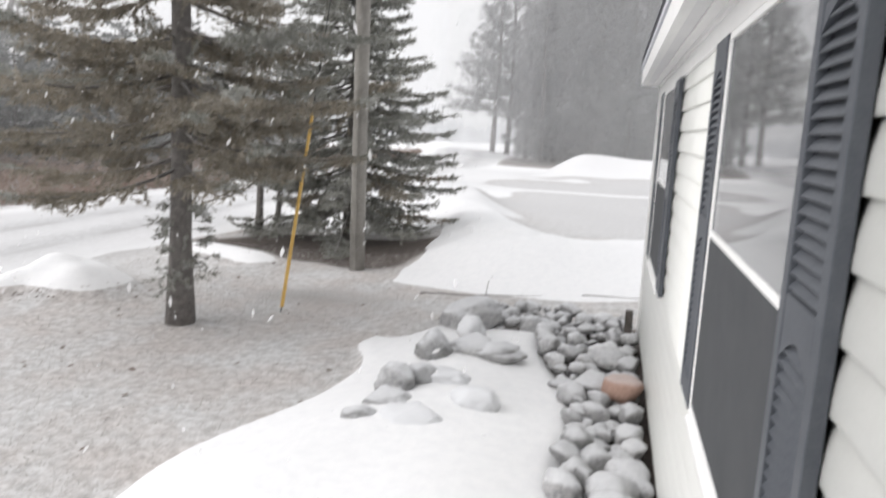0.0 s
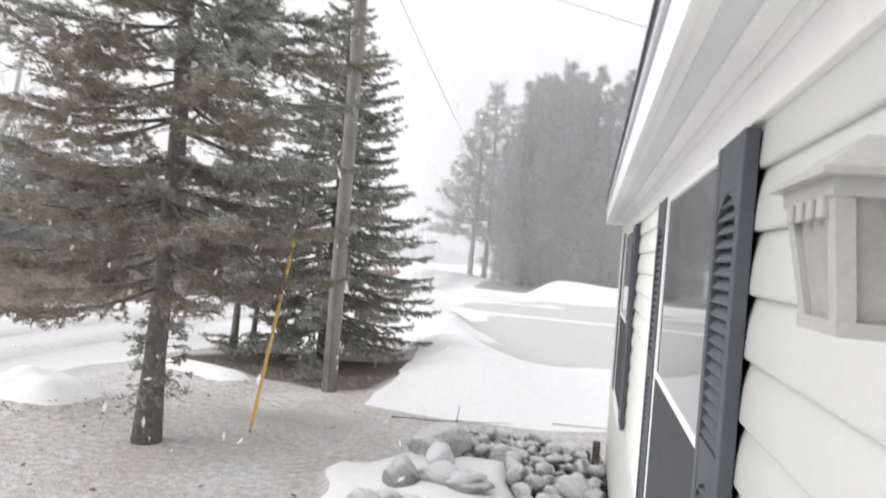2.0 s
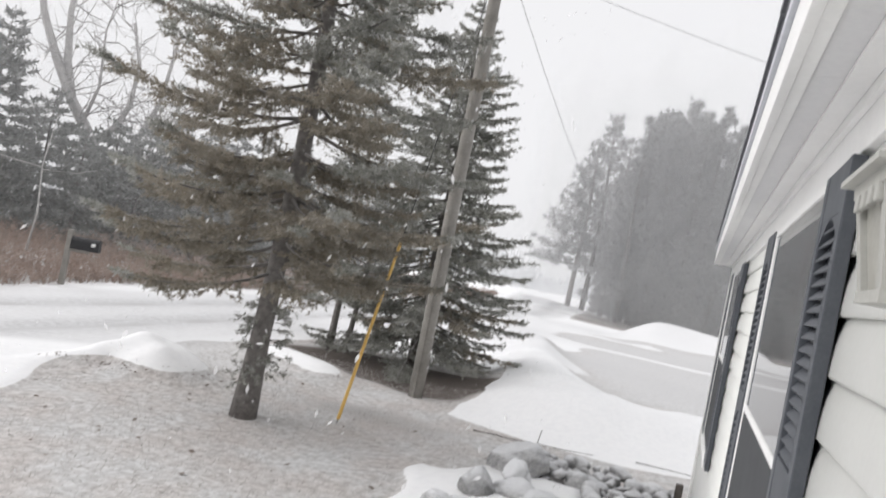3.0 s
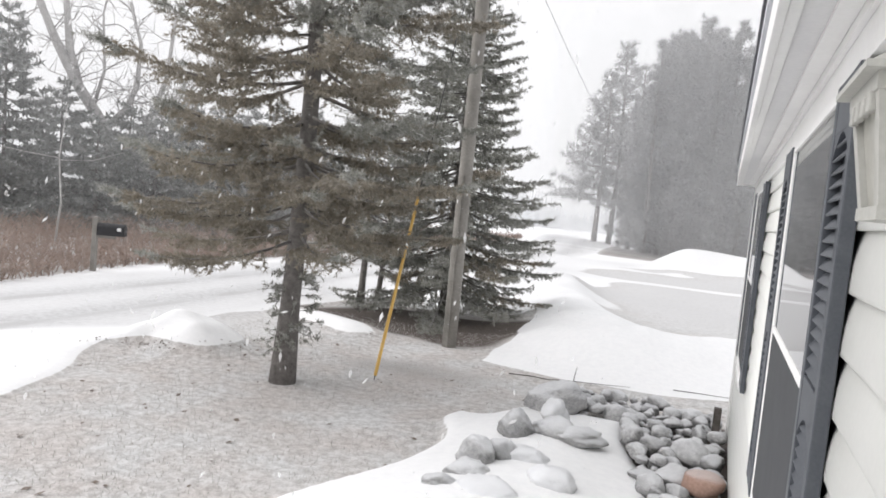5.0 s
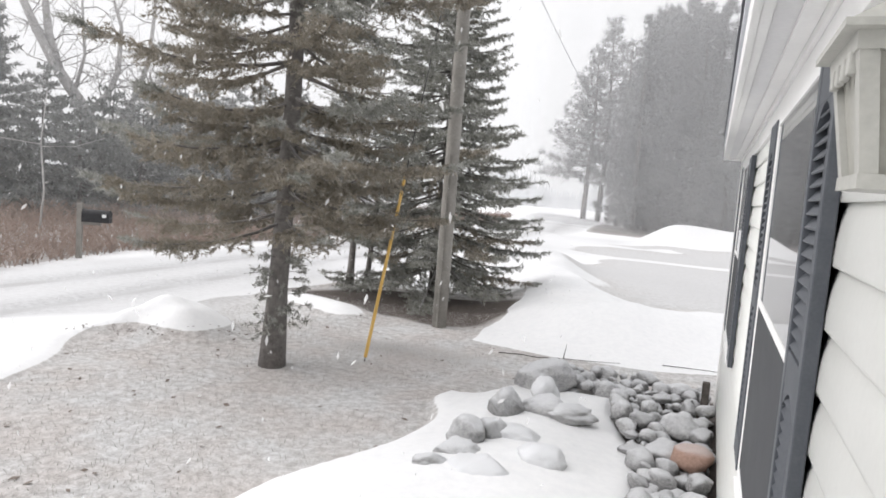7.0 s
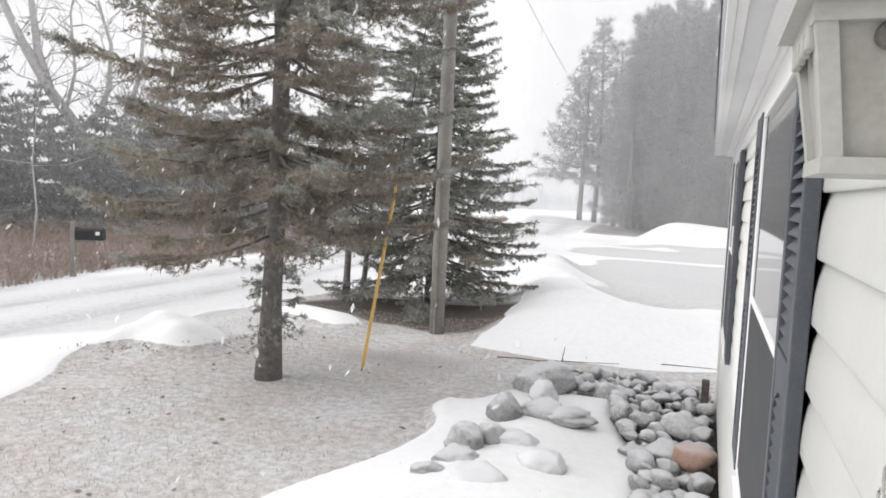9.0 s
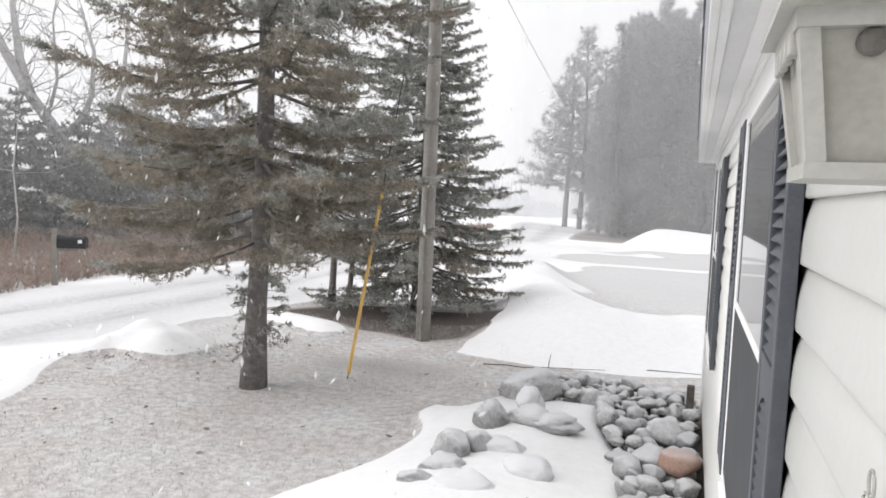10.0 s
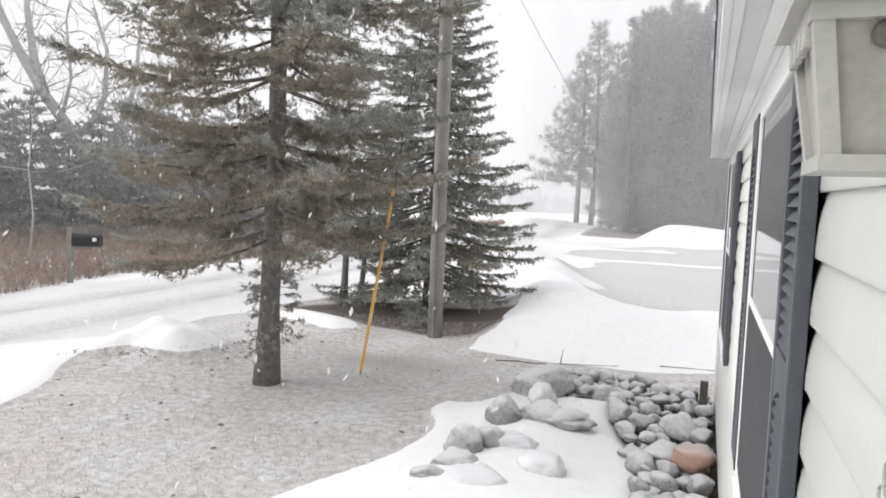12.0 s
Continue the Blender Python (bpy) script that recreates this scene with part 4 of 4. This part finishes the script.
# low far wood behind the pines, haze put into its near-white colour
rs = np.random.RandomState(9)
fw = []
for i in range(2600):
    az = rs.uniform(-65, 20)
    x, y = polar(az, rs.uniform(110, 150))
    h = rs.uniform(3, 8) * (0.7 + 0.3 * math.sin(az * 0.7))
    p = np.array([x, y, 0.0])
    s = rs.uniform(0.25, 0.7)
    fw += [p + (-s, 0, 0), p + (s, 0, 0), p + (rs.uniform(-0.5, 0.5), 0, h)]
far_wood = new("far_wood", tris_mesh("far_wood", np.array(fw), surface("far_hazed_wood", (0.66, 0.67, 0.68), (0.76, 0.77, 0.78), 0.1)))
tagged(far_wood, "far wood with haze painted into its pale colour", "wood", kind="stuff")

# dry brush past the road
rs = np.random.RandomState(12)
n = 15000
by = rs.uniform(4, 46, n)
bx = road_far_edge(by) - 0.15 - rs.uniform(0, 1, n) ** 1.5 * 16
hh = rs.uniform(0.25, 0.85, n) * np.clip(0.42 + (road_far_edge(by) - bx) * 0.12, 0.3, 1.0)
bz = terrain(bx, by)[0]
base = np.stack([bx, by, bz - 0.02], -1)
ax = np.stack([rs.normal(0, 0.30, n), rs.normal(0, 0.30, n), np.ones(n)], -1)
ax /= np.linalg.norm(ax, axis=1)[:, None]
sd = np.cross(ax, rs.normal(size=(n, 3)))
sd /= np.linalg.norm(sd, axis=1)[:, None]
stalk = np.stack([base - sd * 0.014, base + sd * 0.014, base + ax * hh[:, None]], 1).reshape(-1, 3)
heads = needle_cloud(base + ax * (hh * 0.35)[:, None], ax, hh * 0.65, np.full(n, 7), 0.20, 0.011, rs, 0.7)
tagged(new("dry_brush", tris_mesh("dry_brush", np.concatenate([stalk, heads]), M_BRUSH)), "reddish-brown dry brush in snow past the road", "brush", kind="stuff")


# ---------------------------------------------------------------- pole, guy guard, wires, mailbox
PX, PY = -3.89, 10.36
pole = thing("utility_pole", "weathered grey wooden utility pole on the lawn", "pole", at=(PX, PY, 0))
pts = [(0, 0, z) for z in np.linspace(-0.05, 10.4, 8)]
child(new("shaft", tubes_mesh("shaft", [(pts, [0.110 - 0.004 * i for i in range(8)])], M_POLE, 16)), pole)
part("ground_moulding", box_bm(-0.015, 0.015, -0.125, -0.108, 0.0, 2.6, 0.003), M_POLE, pole)
vs, fs = tube([(0, 0, 6.72), (0, 0, 6.78)], [0.112, 0.112], 14)
part("band", (lambda b: (b.from_mesh(mesh_from("band", vs, fs, M_BLACK)), b)[1])(bmesh.new()), M_BLACK, pole)

guard = thing("guy_guard", "yellow plastic guard on the pole's guy wire", "guy wire guard", at=(0, 0, 0))
g0, g1 = Vector((-3.82, 7.80, 0.0)), Vector((PX, PY - 0.1, 6.6))
d = (g1 - g0).normalized()
child(new("anchor_wire", tubes_mesh("anchor_wire", [([g0, g1], [0.006, 0.006])], M_WIRE, 6)), guard)
c0, c1 = g0 + d * 0.05, g0 + d * 2.45
child(new("sleeve", tubes_mesh("sleeve", [([c0, c0 + d * 0.02, c1 - d * 0.03, c1], [0.018, 0.021, 0.019, 0.015])], M_YELLOW, 12)), guard)


def sagging(name, a, b, sag, r, label):
    pts = []
    for i in range(25):
        t = i / 24
        p = Vector(a).lerp(Vector(b), t)
        p.z -= sag * 4 * t * (1 - t)
        pts.append(p)
    tagged(new(name, tubes_mesh(name, [(pts, [r] * 25)], M_WIRE, 5)), label, "wire")


sagging("service_wire", (PX, PY, 6.75), (1.5, 7.8, 4.15), 0.05, 0.0028, "black service wire from the pole to the roof")
sagging("overhead_wire", (PX, PY, 6.9), (-3.9, 52.0, 5.4), 1.9, 0.005, "thin overhead wire leaving the pole")
mast = thing("service_mast", "grey pipe mast on the roof for the service wire", "mast", at=(1.5, 8.0, 3.0))
mast.location = (1.5, 7.8, 3.0)
child(new("pipe", tubes_mesh("pipe", [([(0, 0, 0), (0, 0, 1.15)], [0.03, 0.03])], M_DRIP, 10)), mast)

mx, my = -12.40, 11.35
mail = thing("mailbox", "black metal mailbox on a wooden post by the road", "mailbox", at=(mx, my, ground_z(mx, my)))
mail.rotation_euler.z = radians(28)
part("post", box_bm(-0.05, 0.05, -0.05, 0.05, -0.05, 1.15, 0.008), M_POLE, mail)
part("arm", box_bm(-0.03, 0.42, -0.035, 0.035, 0.71, 0.77, 0.006), M_POLE, mail)
bm = bmesh.new()
prof = [(-0.09, 0.0), (0.09, 0.0), (0.09, 0.16)] + [(0.09 * math.cos(a), 0.16 + 0.10 * math.sin(a)) for a in np.linspace(0.3, math.pi - 0.3, 7)] + [(-0.09, 0.16)]
va = [bm.verts.new((0.06, y, 0.772 + z)) for y, z in prof]
vb = [bm.verts.new((0.60, y, 0.772 + z)) for y, z in prof]
for i in range(len(prof)):
    bm.faces.new((va[i], va[(i + 1) % len(prof)], vb[(i + 1) % len(prof)], vb[i]))
bm.faces.new(va[::-1])
bm.faces.new(vb)
mbox = part("box", bm, M_BLACK, mail)
part("door", box_bm(0.602, 0.612, -0.092, 0.092, 0.78, 0.99, 0.003), M_BLACK, mbox)
part("flag", box_bm(0.47, 0.55, -0.100, -0.094, 0.88, 0.95, 0.002), M_WHITE, mbox, "small white reflector")

# ---------------------------------------------------------------- rocks
def rock_mesh(seed, subdiv=3, rough=0.26, flats=9):
    bm = bmesh.new()
    bmesh.ops.create_icosphere(bm, subdivisions=subdiv, radius=1.0)
    o = Vector((seed * 3.7, seed * 1.9, seed * 5.1))
    rr = random.Random(seed)
    planes = [(Vector((rr.gauss(0, 1), rr.gauss(0, 1), rr.gauss(0.1, 0.8))).normalized(), rr.uniform(0.60, 0.82)) for a in range(flats)]
    for v in bm.verts:
        d = v.co.normalized()
        v.co = d * (1 + rough * 0.8 * noise.noise(d * 1.2 + o) + rough * 0.3 * noise.noise(d * 2.8 + o))
        for pl, lim in planes:
            h = v.co.dot(pl)
            if h > lim:
                v.co -= pl * (h - lim) * 0.80
        v.co += d * (rough * 0.24 * noise.noise(d * 6 + o) + rough * 0.14 * noise.noise(d * 13 + o))
    me = bpy.data.meshes.new("rock")
    bm.to_mesh(me)
    bm.free()
    me.polygons.foreach_set("use_smooth", [True] * len(me.polygons))
    return me


def rock(me_seed, x, y, sx, sy, sz, turn, material, label, group, sink=0.35, name="rock", z=None):
    me = rock_mesh(me_seed)
    me.materials.append(material)
    ob = new(name, me)
    g = ground_z(x, y) if z is None else z
    ob.matrix_world = pose(x, y, g + sz * (1 - 2 * sink), 0, 0, turn) @ Matrix.Diagonal((sx, sy, sz, 1))
    return tagged(ob, label, "rock", group)


BIG = "grey fieldstone boulder half buried in the snow bed"
# x, y, half sizes, turn, height of its middle, snow-covered
for i, (x, y, sx, sy, sz, turn, mid_z, snowy) in enumerate([
        (-1.68, 7.72, 0.33, 0.26, 0.24, 8, 0.17, 0), (-1.70, 6.44, 0.15, 0.17, 0.17, 30, 0.23, 0), (-1.42, 6.64, 0.23, 0.17, 0.13, 12, 0.22, 0), (-1.52, 7.10, 0.13, 0.12, 0.13, 40, 0.22, 1),
        (-1.24, 6.58, 0.27, 0.15, 0.09, 14, 0.21, 0), (-1.77, 5.61, 0.14, 0.14, 0.15, 0, 0.21, 0), (-1.66, 5.80, 0.12, 0.13, 0.14, 60, 0.20, 0), (-1.50, 5.85, 0.20, 0.14, 0.10, 10, 0.18, 1),
        (-1.76, 5.32, 0.16, 0.12, 0.10, 25, 0.18, 0), (-1.86, 5.05, 0.14, 0.09, 0.08, 30, 0.17, 0), (-1.17, 5.52, 0.17, 0.14, 0.14, -20, 0.17, 1), (-1.51, 5.12, 0.20, 0.15, 0.11, 15, 0.16, 1)]):
    me = rock_mesh(i + 61, 4, 0.30, 2 if snowy else 8)
    me.materials.append(M_STONE_SNOWY if snowy else M_STONE if i == 0 else M_BOULDER)
    ob = new("boulder", me)
    ob.matrix_world = pose(x, y, mid_z, 0, 0, turn) @ Matrix.Diagonal((sx * 1.12, sy * 1.12, sz * 1.10, 1))
    tagged(ob, "snow-dusted fieldstone boulder sunk in the snow bed" if snowy else BIG, "boulder", "boulders in the snow bed")

rng = random.Random(21)
placed = []
SMALL = "rounded grey fieldstone piled against the house wall"
tries = 0
while len(placed) < 240 and tries < 12000:
    tries += 1
    y = rng.uniform(3.3, 8.5)
    edge = -0.47 - 0.42 * min(1, max(0, (y - 5.9) / 1.6)) - (0.60 if y > 7.75 else 0)
    x = rng.uniform(edge - 0.03, -0.05)
    r = rng.choice((0.06, 0.08, 0.09, 0.11, 0.13, 0.16))
    if y > 7.7:
        r *= 0.8
    if any(math.hypot(x - a, y - b) < (r + c) * 0.66 for a, b, c in placed) or x + r * 0.8 > 0.02:
        continue
    placed.append((x, y, r))
    rock(40 + len(placed), x, y, r * rng.uniform(1.0, 1.3), r * rng.uniform(0.8, 1.05), r * rng.uniform(0.6, 0.85), rng.uniform(0, 180), M_STONE, SMALL,
         "stones along the house wall", 0.2, "stone", z=0.06 + 0.10 * rng.random())
rock(400, -0.15, 6.05, 0.16, 0.15, 0.13, 20, M_STONE_RED, "reddish fieldstone among grey stones by the wall", "stones along the house wall", 0.1, "stone", z=0.14)

# ---------------------------------------------------------------- grass, litter, sticks
rs = np.random.RandomState(31)
n = 60000
gxs, gys = rs.uniform(-7.0, 0.0, n), rs.uniform(3.0, 11.5, n)
gz, s0, s1, s2 = terrain(gxs, gys)
keep = (s0 < 0.25) & (gxs < -0.9) & (wob(gxs, gys, 3.0, 8) > -0.55)
gxs, gys, gz = gxs[keep], gys[keep], gz[keep]
n = len(gxs)
base = np.stack([gxs, gys, gz - 0.003], -1)
d = np.stack([rs.normal(0, 0.8, n), rs.normal(0, 0.8, n), rs.uniform(0.3, 1.0, n)], -1)
d /= np.linalg.norm(d, axis=1)[:, None]
sd = np.cross(d, np.array([0, 0, 1.0]))
sd /= np.linalg.norm(sd, axis=1)[:, None] + 1e-9
blades = np.stack([base - sd * 0.0035, base + sd * 0.0035, base + d * rs.uniform(0.015, 0.05, n)[:, None]], 1).reshape(-1, 3)
M_GRASS = foliage("frosted_dry_grass", (0.36, 0.335, 0.305), (0.58, 0.565, 0.545), 0.65, 2.0)
tagged(new("frosted_grass", tris_mesh("frosted_grass", blades, M_GRASS)), "short dry lawn grass dusted with snow", "grass", kind="stuff")

n = 170
lx, ly = rs.uniform(-6.6, -0.9, n), rs.uniform(3.6, 11.0, n)
lz, s0, _, _ = terrain(lx, ly)
keep = s0 < 0.4
lx, ly, lz = lx[keep], ly[keep], lz[keep]
lv = []
for x, y, z in zip(lx, ly, lz):
    r, a = rs.uniform(0.012, 0.04), rs.uniform(0, 6.28)
    u = np.array([math.cos(a), math.sin(a), rs.uniform(-0.3, 0.3)]) * r
    v = np.array([-math.sin(a), math.cos(a), rs.uniform(0.0, 0.5)]) * r * 0.6
    p = np.array([x, y, z + 0.012])
    lv += [p - u, p - v * 0.8, p + u, p + v]
tagged(new("fallen_leaves", tris_mesh("fallen_leaves", np.array(lv), M_LEAF, 4)), "scattered dark dead leaves on the frosted lawn", "leaves", kind="stuff")


# clods and litter thrown up along the foot of the ploughed bank
cv = []
for i in range(70):
    f = rs.uniform(0, 1)
    x = -7.2 + 1.65 * f + rs.normal() * 0.05
    y = 6.62 + 0.62 * math.sin(math.pi * min(1.0, f * 1.15) * 0.5) + 0.75 * max(0.0, f - 0.72) / 0.28 + rs.normal() * 0.05
    r = rs.uniform(0.005, 0.014)
    p = np.array([x, y, ground_z(x, y) + 0.006])
    a = rs.uniform(0, 6.28)
    u, v = np.array([math.cos(a), math.sin(a), 0.1]) * r * 1.6, np.array([-math.sin(a), math.cos(a), 0.2]) * r
    w = np.array([0, 0, r * 0.9])
    cv += [p - u, p - v, p + w, p - v, p + u, p + w, p + u, p + v, p + w, p + v, p - u, p + w]
tagged(new("dirt_clods", tris_mesh("dirt_clods", np.array(cv), M_LEAF)), "dark clods of dirt and litter along the snow bank's foot", "dirt", kind="stuff")


def stick(pts, r, label):
    tagged(new("stick", tubes_mesh("stick", [(pts, [r * (1 - 0.6 * i / (len(pts) - 1)) for i in range(len(pts))])], M_WOODPOST, 5)), label, "stick")


def on_ground(xy, up=0.01):
    return [(x, y, ground_z(x, y) + up) for x, y in xy]


stick(on_ground([(-2.62, 9.30), (-2.35, 9.36), (-2.1, 9.33), (-1.8, 9.44), (-1.45, 9.50), (-1.1, 9.62)]), 0.007, "long thin fallen twig before the snow pile")
stick([(-1.78, 9.35, 0.0), (-1.77, 9.36, 0.12), (-1.75, 9.36, 0.24)], 0.008, "thin dead stem standing at the snow pile's foot")
stick(on_ground([(-0.6, 9.9), (-0.2, 10.0), (0.3, 10.1)]), 0.006, "thin fallen twig by the snow pile")


# ---------------------------------------------------------------- falling snow, added haze sheets
def flakes(name, n, seed, az, dist, top, size, label):
    """Loose clumps of crystals, longer than wide: two crossed slivers each."""
    rs = np.random.RandomState(seed)
    a = np.radians(rs.uniform(az[0], az[1], n))
    r = np.sqrt(rs.uniform(dist[0] ** 2, dist[1] ** 2, n))
    z = 0.3 + rs.uniform(0.0, 1.0, n) * (top - 0.3)
    p = np.stack([-0.19 + r * np.sin(a), 0.57 + r * np.cos(a), z], -1)
    p = p[(p[:, 0] < -0.4) | (p[:, 1] > 9.0)]
    n = len(p)
    u = np.array([-0.35, 0.15, -1.0]) + rs.normal(size=(n, 3)) * 0.30
    u /= np.linalg.norm(u, axis=1)[:, None]
    v = np.cross(u, rs.normal(size=(n, 3)))
    v /= np.linalg.norm(v, axis=1)[:, None]
    w = np.cross(u, v)
    s = (size * rs.uniform(0.4, 1.3, n))[:, None]
    quads = []
    for e in (v, w):
        quads.append(np.stack([p + u * s, p + e * s * 0.30, p - u * s * 0.9, p - e * s * 0.26], 1))
    tagged(new(name, tris_mesh(name, np.concatenate(quads).reshape(-1, 3), M_FLAKE, 4)), label, "snowfall", kind="stuff")


flakes("snowflakes", 420, 72, (-58, -8), (2.6, 7.5), 4.8, 0.016, "loose snowflakes blowing over the lawn")
flakes("snowflakes", 120, 75, (-56, -12), (2.8, 5.5), 4.2, 0.030, "large loose snowflakes blowing past the house")
flakes("fine_snow", 1800, 74, (-60, -8), (4.5, 12), 6.5, 0.010, "fine falling snow over the lawn and road")


def haze_veil():
    """Added haze in place of fine airborne snow: mostly clear, the rest white that scatters light both ways."""
    m, n, l, b = shader("haze_veil")
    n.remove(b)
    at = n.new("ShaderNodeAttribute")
    at.attribute_name = "haze_cover"
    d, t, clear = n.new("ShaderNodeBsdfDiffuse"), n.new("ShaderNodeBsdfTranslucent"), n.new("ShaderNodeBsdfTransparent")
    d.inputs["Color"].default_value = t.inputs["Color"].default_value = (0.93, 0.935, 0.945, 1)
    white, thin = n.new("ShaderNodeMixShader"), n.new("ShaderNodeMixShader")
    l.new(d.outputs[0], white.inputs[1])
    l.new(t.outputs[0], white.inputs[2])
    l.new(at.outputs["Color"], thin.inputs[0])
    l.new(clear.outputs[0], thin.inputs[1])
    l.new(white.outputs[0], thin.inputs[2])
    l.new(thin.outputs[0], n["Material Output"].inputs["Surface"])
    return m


M_HAZE_VEIL = haze_veil()


def haze_curtain(seed, az, dist, top, thick, label):
    """A wavering sheet added as haze before far trees, thinning out towards its rims."""
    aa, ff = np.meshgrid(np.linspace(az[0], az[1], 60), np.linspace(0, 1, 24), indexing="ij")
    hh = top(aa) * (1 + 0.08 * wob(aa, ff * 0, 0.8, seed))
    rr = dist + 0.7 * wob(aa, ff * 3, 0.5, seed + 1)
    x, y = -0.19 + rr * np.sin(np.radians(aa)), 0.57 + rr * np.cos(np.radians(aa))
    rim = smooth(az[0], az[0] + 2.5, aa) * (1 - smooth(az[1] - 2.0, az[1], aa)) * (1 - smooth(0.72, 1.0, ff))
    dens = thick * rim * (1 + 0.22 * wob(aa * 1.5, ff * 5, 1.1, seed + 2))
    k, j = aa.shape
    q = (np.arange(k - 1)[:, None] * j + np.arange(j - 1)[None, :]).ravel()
    me = mesh_from("haze_sheet", np.stack([x, y, ff * hh - 0.02], -1).reshape(-1, 3), np.stack([q, q + j, q + j + 1, q + 1], -1).tolist(), M_HAZE_VEIL, True)
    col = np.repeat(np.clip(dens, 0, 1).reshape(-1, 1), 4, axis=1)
    me.attributes.new("haze_cover", "FLOAT_COLOR", "POINT").data.foreach_set("color", col.astype(np.float32).ravel())
    tagged(new("haze_sheet", me), label, "snowfall", kind="stuff")


# see-through white sheets added to haze the trees behind them
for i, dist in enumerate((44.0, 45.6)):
    haze_curtain(91 + 7 * i, (-15.5, 9.0), dist, lambda a: 18.0 + 2.5 * smooth(-8.0, -5.0, a), 0.215, "added haze sheet standing in for falling snow before the far pines")
haze_curtain(113, (-66, -22), 24.5, lambda a: 15.0 + 0 * a, 0.17, "thin added haze sheet standing in for falling snow before the far spruces")
